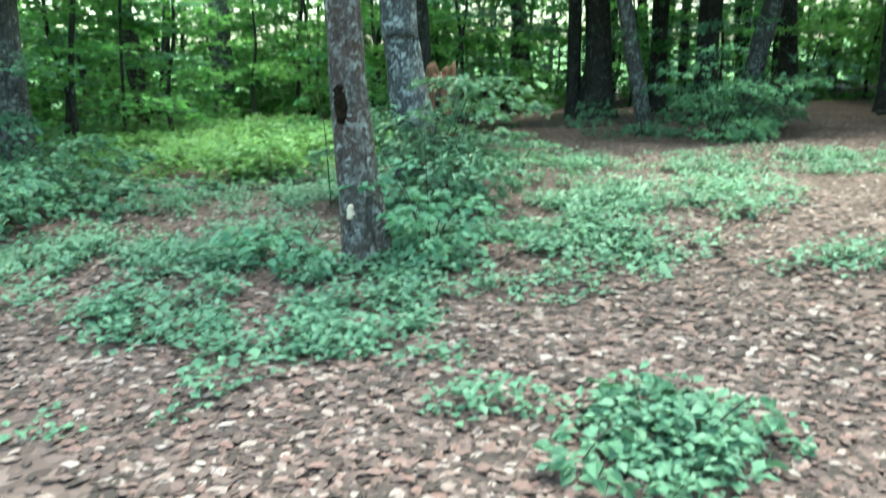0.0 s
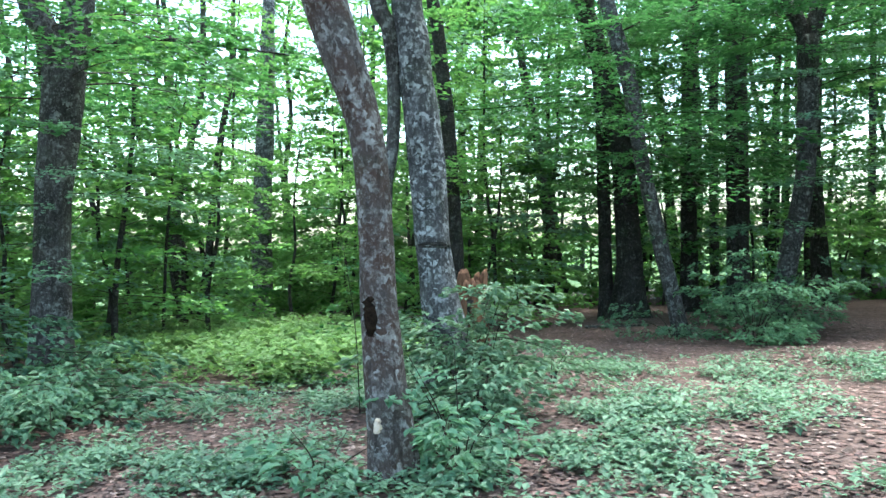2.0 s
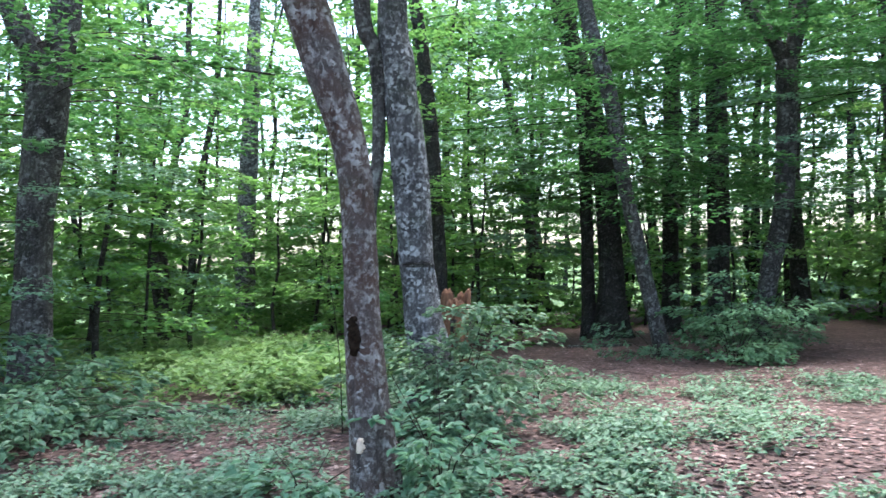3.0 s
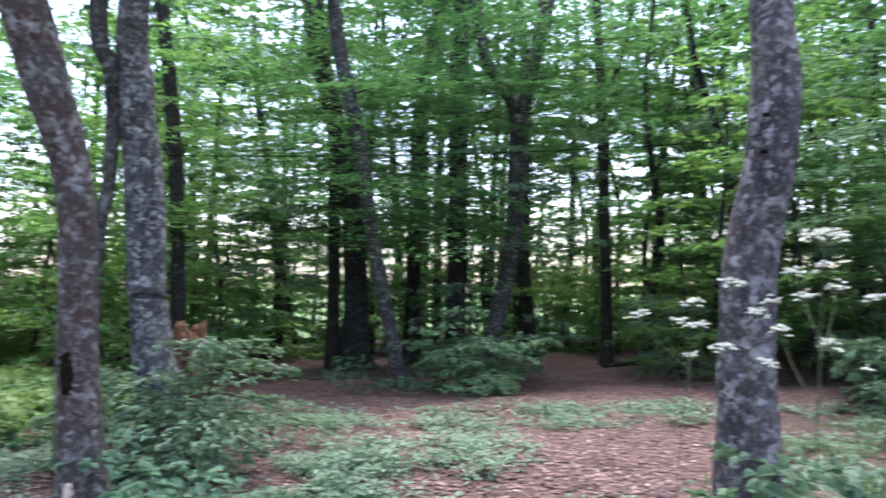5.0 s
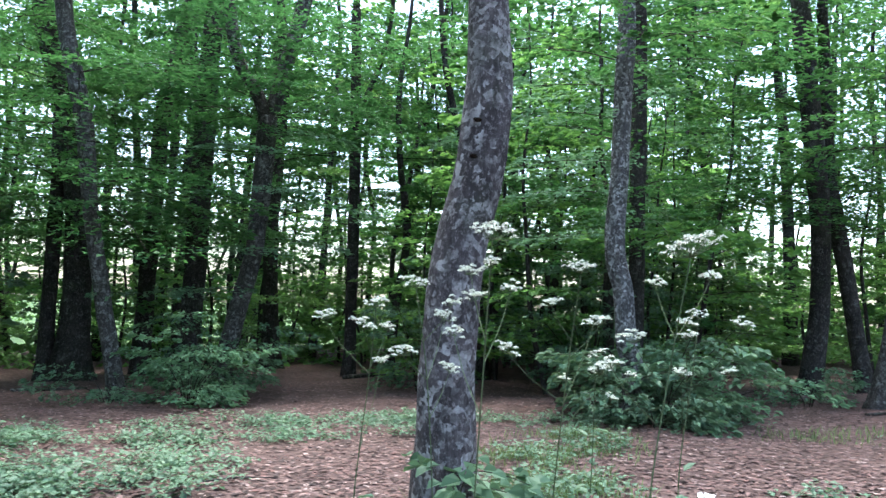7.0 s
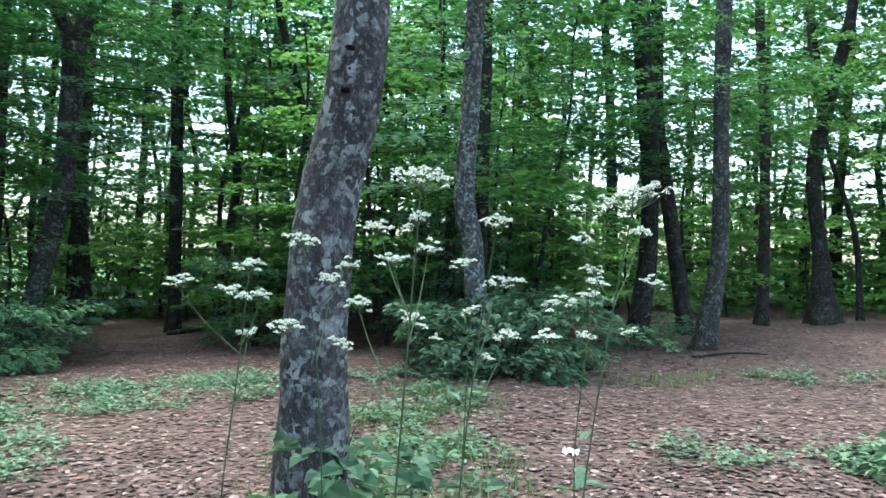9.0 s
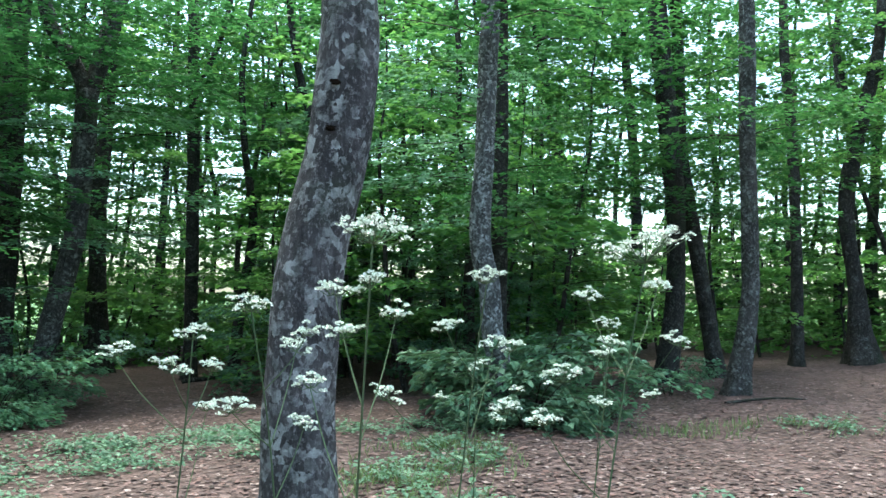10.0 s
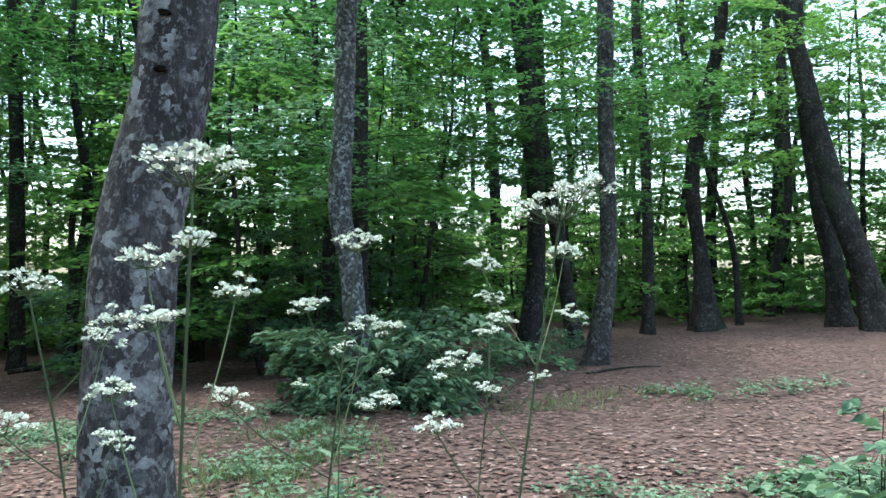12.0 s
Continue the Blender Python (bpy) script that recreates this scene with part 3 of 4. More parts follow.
tree("dark_tree", [(8.27, 26.91, 0.15, 0.158), (8.32, 26.89, 5.2, 0.15), (8.41, 26.87, 8.0, 0.14)], "thin dark far tree", BARK_DARK, seed=15, boughs=20)
tree("forked_tree", [(6.12, 15.9, 0.2, 0.19), (6.2, 15.87, 0.7, 0.182), (6.34, 15.81, 1.42, 0.18), (6.59, 15.72, 2.74, 0.188), (6.67, 15.69, 4.31, 0.19), (6.69, 15.68, 5.45, 0.2)],
     "grey tree with a curved foot and a wide fork", BARK_MID,
     limbs=[[(6.68, 15.68, 5.3, 0.14), (6.5, 15.75, 5.85, 0.138), (6.06, 15.93, 6.64, 0.13), (5.82, 16.02, 8.01, 0.118)],
            [(6.7, 15.67, 5.3, 0.16), (6.82, 15.62, 5.8, 0.16), (6.99, 15.55, 6.62, 0.155), (7.26, 15.43, 7.97, 0.155)]], seed=16, boughs=62, reach=3.2)
tree("dark_tree", [(9.6, 21.8, -0.25, 0.27), (9.48, 21.85, 1.7, 0.22), (9.4, 21.9, 4.2, 0.2)], "dark tree beyond the clearing", BARK_DARK, seed=17, boughs=24)
tree("thin_tree", [(10.21, 18.24, -0.11, 0.155), (10.16, 18.27, 3.41, 0.145), (10.07, 18.31, 6.94, 0.14), (9.98, 18.37, 9.33, 0.118)],
     "thin straight dark tree on bare litter", BARK_DARK, limbs=[[(10.07, 18.31, 6.9, 0.1), (9.98, 18.37, 9.33, 0.1)], [(10.08, 18.3, 6.6, 0.07), (10.5, 18.1, 7.6, 0.07), (10.8, 18.0, 9.0, 0.06)]], seed=18, boughs=46, low=3.6, reach=3.0)
tree("grey_hornbeam", [(9.42, 8.15, 0.9, 0.16), (9.35, 8.21, 1.35, 0.152), (9.31, 8.25, 2.0, 0.145), (9.22, 8.34, 2.67, 0.143), (9.26, 8.31, 3.92, 0.136), (9.28, 8.29, 5.19, 0.134), (9.29, 8.27, 6.05, 0.126)],
     "pale grey slim hornbeam rising out of a bush", BARK_GREY, seed=19, boughs=22, low=5.0, reach=2.8)
tree("dark_tree", [(11.66, 10.13, 2.41, 0.142), (11.65, 10.14, 4.49, 0.146), (11.63, 10.16, 7.14, 0.138)], "dark slim tree close behind a grey one", BARK_DARK, seed=20, boughs=30, low=2.8, reach=2.8)
tree("twin_stem_tree", [(15.35, 9.05, 0.28, 0.21), (15.45, 8.9, 1.85, 0.185), (15.45, 8.88, 3.5, 0.185), (15.4, 9.0, 5.2, 0.2), (15.28, 9.15, 7.3, 0.19)],
     "dark upright tree on a leaf-strewn rise", BARK_DARK, seed=21, boughs=34, low=3.4)
tree("twin_stem_tree", [(16.62, 8.6, 0.31, 0.17), (16.6, 8.69, 0.82, 0.16), (16.47, 8.93, 2.63, 0.16), (16.38, 9.1, 3.79, 0.155), (16.31, 9.23, 4.97, 0.14)], "dark stem beside its twin", BARK_DARK, seed=22, boughs=22)
tree("grey_tree", [(14.26, 7.13, 0.31, 0.2), (14.34, 6.94, 1.58, 0.158), (14.36, 6.9, 2.55, 0.14), (14.35, 6.93, 4.5, 0.138), (14.35, 6.92, 6.47, 0.136)],
     "slim grey-brown tree with a bent foot", BARK_MID, seed=23, boughs=26, low=4)
tree("thin_tree", [(20.2, 8.43, 0.4, 0.155), (20.2, 8.42, 2.89, 0.127), (20.18, 8.48, 5.64, 0.125), (20.13, 8.61, 7.6, 0.113)], "thin straight dark tree on the rise", BARK_DARK, seed=24, boughs=22, low=4)
tree("crooked_tree", [(21.44, 7.42, 0.46, 0.33), (21.41, 7.52, 2.2, 0.19), (21.35, 7.7, 4.04, 0.176), (21.41, 7.52, 5.44, 0.185), (21.56, 7.01, 7.81, 0.132)],
     "dark crooked tree with a swollen foot", BARK_DARK, seed=25, boughs=26, low=4, leafmat=LEAF_PAINTED_LIT)
tree("leaning_oak", [(22.65, 3.82, 0.5, 0.3), (22.61, 4.13, 2.02, 0.3), (22.55, 4.64, 3.65, 0.285), (22.5, 5.09, 5.61, 0.25), (22.44, 5.6, 8.47, 0.19)],
     "thick tree leaning strongly over the rise", BARK_DARK, seed=26, boughs=20, low=6, leafmat=LEAF_PAINTED_LIT)
tree("leaning_oak", [(23.6, 4.75, 0.55, 0.3), (23.6, 4.9, 2.1, 0.24), (23.55, 5.2, 3.6, 0.2), (23.5, 5.4, 5.0, 0.15)], "dark trunk beside a leaning one", BARK_DARK, seed=27, boughs=14, low=5, leafmat=LEAF_PAINTED_LIT)
tree("thin_tree", [(27.2, 7.3, 0.55, 0.15), (27.25, 7.05, 2.2, 0.15), (27.33, 6.7, 4.2, 0.13), (27.3, 6.8, 8.2, 0.11)], "thin crooked far tree", BARK_DARK, seed=28, boughs=18, low=4, leafmat=LEAF_PAINTED_LIT)


def side_sprays(root, spots, leafmat, count=130, size=0.085, seed=1):
    """Flat leafy side branches of a tree: foot (x, y, z), bearing in degrees, reach."""
    srng = np.random.default_rng(seed)
    at = np.array(root.location)
    for x, y, z, az, reach in spots:
        child("spray", foliage(srng, [(np.array((x, y, z)) - at, radians(az), reach, 0.06, 0.16, int(count * reach), size)], leafmat, tilt=0.14), root)


side_sprays(forked, [(-5.5, 10.75, z, az, r) for z, az, r in ((1.5, -60, 1.7), (1.75, -130, 1.5), (2.25, -100, 1.6), (2.7, -40, 1.8), (2.95, -140, 1.5), (3.3, -80, 1.4), (3.9, -110, 1.3), (2.4, -15, 1.9), (3.1, 5, 2.0))], LEAF_ELDER, seed=81)
wide_fork = [o for o in scene.objects if o.name == "forked_tree"][0]
side_sprays(wide_fork, [(6.6, 15.6, z, az, r) for z, az, r in ((3.75, -165, 2.6), (3.85, -95, 2.2), (3.7, -25, 2.4), (4.6, -130, 2.2), (5.0, -60, 2.0), (2.7, -120, 2.1), (2.9, -50, 1.9), (1.9, -150, 2.0))], LEAF_ELDER, 110, 0.1, seed=82)
grey = [o for o in scene.objects if o.name == "grey_hornbeam"][0]
side_sprays(grey, [(9.25, 8.3, z, az, r) for z, az, r in ((5.0, 150, 1.9), (4.5, 175, 1.7), (3.9, 140, 1.8), (3.4, 165, 1.7), (2.8, 150, 1.5), (4.2, 60, 1.5), (3.2, 40, 1.6), (5.4, 20, 1.6))], LEAF_ELDER, 110, 0.09, seed=83)


# ---------- young growth and far woods ----------
def sapling(seed, tall, leafmat, size, n, reach=1.5, low=0.08):
    """A young beech: one thin stem with flat sprays from near the ground up."""
    rng = np.random.default_rng(seed)
    root = thing("beech_sapling", 0, 0, -50, "young beech with flat sprays of green leaves", "sapling", "young beeches of the undergrowth")
    nodes = [(0, 0, -0.1, 0.05)]
    for k in range(1, 6):
        a = np.array(nodes[-1])
        nodes.append((a[0] + rng.normal(0, 0.14), a[1] + rng.normal(0, 0.14), tall * k / 5, 0.05 - 0.008 * k))
    v, t = tube(np.array(nodes), 7, 16, 0.02)
    child("stem", mesh_of("stem", v, t, [BARK_DARK], smooth=True), root)
    pts = smooth_path(nodes, 60)
    spec = []
    for k in range(n):
        f = low + (0.98 - low) * (k + rng.random()) / n
        p = pts[int(f * 59)]
        L = reach * rng.uniform(0.6, 1.2) * (1.15 - 0.75 * f)
        spec.append((p[:3], rng.uniform(0, 2 * math.pi), L, rng.uniform(0.05, 0.45), rng.uniform(0.1, 0.4), int(62 * L), size * 1.45))
    child("foliage", foliage(rng, spec, leafmat, tilt=0.28), root)
    return root


def far_tree(seed, tall, leafmat, r, thick=23, base=0.09):
    """A forest tree for the distance, also set unseen behind the camera: trunk, limbs within a wide crown of larger
    leaf clusters.
    """
    rng = np.random.default_rng(seed)
    root = thing("forest_tree", 0, 0, -50, "tall dark-stemmed beech in the deeper wood", "tree", "trees of the deeper wood")
    nodes = [(0, 0, -0.3, r * 1.2)]
    for k in range(1, 7):
        a = np.array(nodes[-1])
        nodes.append((a[0] + rng.normal(0, 0.22), a[1] + rng.normal(0, 0.22), tall * k / 6, r * (1 - 0.13 * k)))
    v, t = tube(np.array(nodes), 9, 24, 0.04, 0.3, seed)
    child("trunk", mesh_of("trunk", v, t, [BARK_DARK], smooth=True), root)
    pts = smooth_path(nodes, 60)
    spec = []
    for k in range(thick):
        f = base + (0.9 - base) * (k + rng.random()) / thick
        p = pts[int(f * 59)]
        L = rng.uniform(1.6, 3.6) * (1.1 - 0.5 * abs(f - 0.45))
        spec.append((p[:3], rng.uniform(0, 2 * math.pi), L, rng.uniform(0.1, 0.55), rng.uniform(0.1, 0.45), int(76 * L), 0.195))
    child("crown", foliage(rng, spec, leafmat, tilt=0.4), root)
    return root


def planted(kinds, spots, lean=2.0, low=0.8, high=1.25, seed=5):
    rng = np.random.default_rng(seed)
    used = set()
    for n, (x, y) in enumerate(spots):
        k = int(rng.integers(0, len(kinds)))
        m = pose(x, y, float(height(x, y)), rng.normal(0, lean), rng.normal(0, lean), rng.uniform(0, 360)) @ Matrix.Scale(rng.uniform(low, high), 4)
        if k in used:
            copy_thing(kinds[k], m)
        else:
            kinds[k].matrix_basis = m
            used.add(k)
    for k, ob in enumerate(kinds):
        if k not in used:
            for o in (*ob.children_recursive, ob):
                bpy.data.objects.remove(o)


def ring_spots(seed, n, az0, az1, r0, r1, gap, taken):
    """Random places between two bearings and two distances, no two closer than gap."""
    rng = np.random.default_rng(seed)
    out = []
    for _ in range(n * 40):
        a, r = radians(rng.uniform(az0, az1)), math.sqrt(rng.uniform(r0 * r0, r1 * r1))
        p = (0.8 + r * math.sin(a), 0.4 + r * math.cos(a))
        if all((p[0] - q[0]) ** 2 + (p[1] - q[1]) ** 2 > gap * gap for q in taken + out):
            out.append(p)
        if len(out) >= n:
            break
    return out


big = [(o.location.x, o.location.y) for o in scene.objects if o.get("category") == "tree"]
young = (ring_spots(21, 22, -44, -1, 16, 27, 1.7, big) + ring_spots(22, 16, 0, 33, 23, 32, 1.9, big) + ring_spots(27, 24, 33, 53, 14.5, 28, 1.5, big)
         + ring_spots(28, 10, 53, 66, 20, 31, 1.7, big) + ring_spots(23, 22, 66, 100, 23.5, 36, 1.7, big)
         + ring_spots(29, 7, -44, -27, 11.5, 16, 1.5, big) + [(-3.6, 19.5)])
young = [p for p in young if not (-8 < p[0] < -0.3 and p[1] < 21)]
left_young, right_young = [p for p in young if p[0] < 4.5 or p[0] > 19], [p for p in young if 4.5 <= p[0] <= 19]
# Mostly the paler leaf, whose colour makes the lower storey look better lit.
planted([sapling(32, 4.0, LEAF_PAINTED_LIT, 0.08, 32), sapling(33, 7.0, LEAF_PAINTED_LIT, 0.09, 38, 1.8), sapling(34, 6.0, LEAF_PAINTED_LIT, 0.09, 34, 1.7), sapling(37, 5.0, LEAF_PAINTED_LIT, 0.085, 34)], left_young, seed=6)
planted([sapling(31, 5.5, LEAF_PAINTED_LIT, 0.085, 34), sapling(35, 7.0, LEAF_BEECH, 0.09, 36, 1.8), sapling(36, 5.0, LEAF_PAINTED_LIT, 0.085, 34, 1.6), sapling(38, 6.0, LEAF_PAINTED_LIT, 0.09, 32, 1.7)], right_young, seed=16)
tall_young = ring_spots(40, 11, 36, 57, 17, 28, 2.2, big) + ring_spots(41, 4, -34, -22, 14, 21, 2.4, big) + [(0.7, 19.6), (-1.6, 18.4)]
planted([sapling(55, 9.5, LEAF_PAINTED_LIT, 0.095, 44, 2.1, 0.15), sapling(56, 8.5, LEAF_ELDER, 0.09, 40, 2.0, 0.12)], tall_young[:15], seed=27)
planted([sapling(57, 8.0, LEAF_PAINTED_LIT, 0.09, 40, 1.8), sapling(58, 4.5, LEAF_PAINTED_LIT, 0.085, 30, 1.5)], tall_young[15:] + [(12.4, 21.6), (13.4, 23.2), (11.3, 24.6), (14.6, 21.8), (1.5, 23.4), (2.4, 24.6), (1.0, 25.5)], seed=28)
planted([sapling(49, 5.0, LEAF_PAINTED_LIT, 0.085, 24, 1.7), sapling(50, 6.0, LEAF_PAINTED_LIT, 0.085, 26, 1.8)], [(-6.4, 18.3), (-4.4, 20.6), (-2.4, 19.2), (-1.3, 20.6), (-7.4, 16.2), (-5.4, 16.9), (-3.2, 21.6), (-0.9, 17.2), (-6.9, 12.4), (-8.4, 12.8), (-6.3, 14.3), (-9.8, 12.0), (-7.8, 10.6)], seed=26)
# The second ring stands behind the camera, unseen, added to close off sky light.
far = (ring_spots(24, 26, 0, 105, 27, 44, 2.6, big) + ring_spots(26, 13, 110, 310, 17, 36, 5.5, big))
# Darker leaf colour on these crowns stands in for shade higher up.
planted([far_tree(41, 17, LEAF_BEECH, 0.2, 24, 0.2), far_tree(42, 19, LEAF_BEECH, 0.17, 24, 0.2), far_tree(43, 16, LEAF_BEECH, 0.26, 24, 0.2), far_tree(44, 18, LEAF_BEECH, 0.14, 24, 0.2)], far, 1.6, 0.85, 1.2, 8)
high_crowns = ring_spots(38, 13, 5, 75, 30, 42, 3.0, big) + ring_spots(37, 8, -46, 0, 29, 46, 3.5, big) + ring_spots(25, 12, -46, 105, 44, 62, 3.6, big) + [(0.8 + r * math.sin(radians(a)), 0.4 + r * math.cos(radians(a))) for a, r in ((19.5, 31), (25, 30), (30.5, 33), (-21, 27), (-5, 29), (-9, 33), (-1, 31), (52, 31), (58, 29))]
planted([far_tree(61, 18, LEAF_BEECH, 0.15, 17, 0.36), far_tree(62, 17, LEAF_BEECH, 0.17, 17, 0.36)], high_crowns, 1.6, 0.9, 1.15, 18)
stems = ring_spots(30, 26, -44, -2, 17, 34, 1.3, big + young) + ring_spots(35, 46, 0, 100, 23, 42, 1.3, big + young) + ring_spots(36, 9, 30, 52, 15, 23, 1.4, big + young)
stems = [p for p in stems if not (-8 < p[0] < -0.3 and p[1] < 22)]
planted([far_tree(46, 12, LEAF_BEECH, 0.11, 7), far_tree(47, 13, LEAF_PAINTED_LIT, 0.085, 6), far_tree(48, 11, LEAF_BEECH, 0.14, 8)], stems, 3.5, 0.8, 1.2, 9)


def far_undergrowth(seed, n, near, past, tall, az0=-46, az1=104):
    """The undergrowth deep in the wood, past counting: flat leafy sprays from the floor to twice a man's height."""
    rng = np.random.default_rng(seed)
    spec = []
    for _ in range(n):
        a, r = radians(rng.uniform(az0, az1)), rng.uniform(near, past)
        x, y = 0.8 + r * math.sin(a), 0.4 + r * math.cos(a)
        o = np.array([x, y, float(height(x, y)) + tall * rng.random() ** 1.4])
        spec.append((o, rng.uniform(0, 6.28), rng.uniform(1.2, 2.6), rng.uniform(-0.05, 0.35), rng.uniform(0.05, 0.3), 34, 0.24))
    # Paler leaf again: brightness behind the trunks is put into the colour.
    me = foliage(rng, spec, LEAF_PAINTED_LIT, twigs=False, tilt=0.6)
    tagged(new("far_undergrowth", me), "dense green undergrowth deep in the wood", "undergrowth", kind="stuff")


far_undergrowth(45, 1500, 25, 38, 3.0)
far_undergrowth(46, 800, 37, 48, 4.5)
far_undergrowth(47, 800, 24, 36, 5.0, -46, -2)
far_undergrowth(48, 600, 33, 42, 4.5, 55, 102)


# ---------- bushes ----------
def bush(name, x, y, wide, tall, sprays, label, leafmat=None, size=0.065, count=120, stems=5, seed=1, aspect=0.7, reach=0.75, full=True, tilt=0.42, foot=3):
    """A shrub: several stems from one foot, flat leafy sprays in storeys."""
    rng = np.random.default_rng(seed)
    z = float(height(x, y))
    root = thing(name, x, y, z, label, "bush")
    spec = []
    for k in range(stems):
        a = 2 * math.pi * k / stems + rng.normal(0, 0.4)
        out, h = wide * rng.uniform(0.3, 0.85), tall * rng.uniform(0.45, 1.15)
        nodes = [(0.05 * math.cos(a), 0.05 * math.sin(a), -0.05, 0.004 + 0.006 * wide), (out * 0.35 * math.cos(a), out * 0.35 * math.sin(a), h * 0.45, 0.003 + 0.004 * wide), (out * math.cos(a), out * math.sin(a), h, 0.002)]
        v, t = tube(np.array(nodes), 6, 9)
        child("stem", mesh_of("stem", v, t, [TWIG], smooth=True), root)
        pts = smooth_path(nodes, 20)
        for _ in range(sprays // stems):
            p = pts[rng.integers(foot, 20)]
            L = wide * reach * rng.uniform(0.4, 1.15)
            spec.append((p[:3], a + rng.normal(0, 1.1), L, rng.uniform(-0.08, 0.2), rng.uniform(0.05, 0.25), max(8, int(count * L)), size))
    child("foliage", foliage(rng, spec, leafmat or LEAF_BUSH, full, aspect, tilt=tilt), root)
    return root


bush("hazel_bush", -4.7, 8.5, 1.7, 0.95, 46, "dark green bush with layered flat sprays", LEAF_BUSH, seed=51, size=0.095, count=90, stems=7, tilt=0.16, foot=8)
bush("hazel_bush", -6.3, 9.2, 1.7, 1.3, 40, "dark green bush beside a forked tree", LEAF_BUSH, seed=52, size=0.095, count=90, stems=7, tilt=0.18, foot=7)
bush("hazel_bush", -3.95, 7.75, 1.15, 0.55, 28, "low dark green bush at a glade's edge", LEAF_BUSH, seed=53, size=0.09, count=85, stems=6, tilt=0.16, foot=10)
bush("trunk_foot_bush", -0.02, 5.9, 0.5, 0.9, 26, "green bush round the foot of two trunks", LEAF_ELDER, seed=54, size=0.09, count=85, stems=6, tilt=0.25)
bush("trunk_foot_bush", -0.95, 5.6, 0.5, 0.4, 16, "low leafy growth at a trunk's foot", LEAF_ELDER, seed=55, size=0.09, count=80, tilt=0.25)
bush("trunk_foot_bush", 0.15, 7.5, 0.8, 0.95, 30, "light green bush beside a lichened trunk", LEAF_HERB, seed=56, size=0.078, count=85, stems=6, tilt=0.25)
bush("trunk_foot_bush", 0.05, 8.05, 0.95, 1.2, 48, "light green bush before a lichened trunk", LEAF_HERB, seed=57, size=0.08, stems=8, count=85, tilt=0.25)
bush("trunk_foot_bush", -0.02, 7.95, 0.55, 1.3, 34, "tall light green bush before a lichened trunk", LEAF_HERB, seed=84, size=0.08, stems=6, count=110, tilt=0.2, foot=9)
bush("clearing_bush", 4.7, 13.3, 1.05, 1.7, 60, "dense dark green bush in the clearing", LEAF_ELDER, tilt=0.22, seed=58, size=0.085, count=105, stems=8)
bush("clearing_bush", 5.6, 14.6, 1.4, 2.4, 46, "tall dark green bush behind a leaning tree", seed=59, size=0.065, count=121, stems=7)
bush("clearing_bush", 3.6, 13.9, 1.0, 0.5, 20, "low green bush at a leaning tree's foot", seed=60, size=0.058)
bush("elder_bush", 9.98, 8.05, 1.5, 1.35, 54, "large dark green bush round a grey trunk", LEAF_HERB, seed=61, size=0.14, count=50, stems=9, tilt=0.2, aspect=0.8)
bush("elder_bush", 9.2, 7.45, 1.1, 0.8, 30, "lower part of a green bush by the litter", LEAF_HERB, seed=62, size=0.11, count=70, stems=6, tilt=0.2, aspect=0.8)
bush("elder_bush", 11.3, 8.2, 1.3, 1.1, 36, "dark green bush behind white umbels", LEAF_ELDER, tilt=0.2, seed=63, size=0.1, count=66, stems=6)
bush("edge_bush", 13.6, 8.0, 1.0, 0.7, 22, "low dark bush at the foot of trees", seed=64, size=0.058)
bush("edge_bush", 12.0, 11.6, 1.6, 2.6, 50, "tall dark green thicket behind a grey tree", seed=65, size=0.072, count=108, stems=8)
bush("edge_bush", 9.2, 13.4, 1.3, 2.2, 40, "dark green thicket behind the curved trunk", seed=66, size=0.072, count=108, stems=7)
bush("foot_sprig", 3.35, 4.0, 0.42, 0.8, 20, "broad-leaved green sprig at a trunk's foot", LEAF_HERB, seed=67, size=0.12, count=38, stems=5, aspect=0.8)
bush("foot_sprig", 3.8, 3.8, 0.45, 0.5, 14, "pale green broad-leaved sprig near a trunk", LEAF_HERB, seed=68, size=0.09, count=22, stems=5, aspect=0.8)
bush("broad_leaf_sprig", 7.5, 2.1, 0.3, 1.0, 8, "tall sprig of broad pale green leaves", LEAF_HERB, seed=78, size=0.13, count=14, stems=2, aspect=0.75)
bush("path_herb", 0.95, 2.75, 0.45, 0.2, 14, "green broad-leaved herb on the litter", LEAF_HERB, seed=69, size=0.072, count=67, stems=5, aspect=0.8)
bush("path_herb", 8.15, 2.3, 0.9, 0.35, 22, "broad-leaved green herb beside the litter", LEAF_HERB, seed=70, size=0.115, count=35, stems=6, aspect=0.8)


bush("young_beech", -1.0, 8.2, 0.4, 1.8, 16, "thin young beech beside a bent trunk", LEAF_BEECH, seed=79, size=0.07, count=70, stems=2)
bush("young_beech", 1.0, 9.4, 0.9, 0.7, 18, "low spreading young beech in the clearing", LEAF_HERB, seed=80, size=0.07, count=70, stems=4)


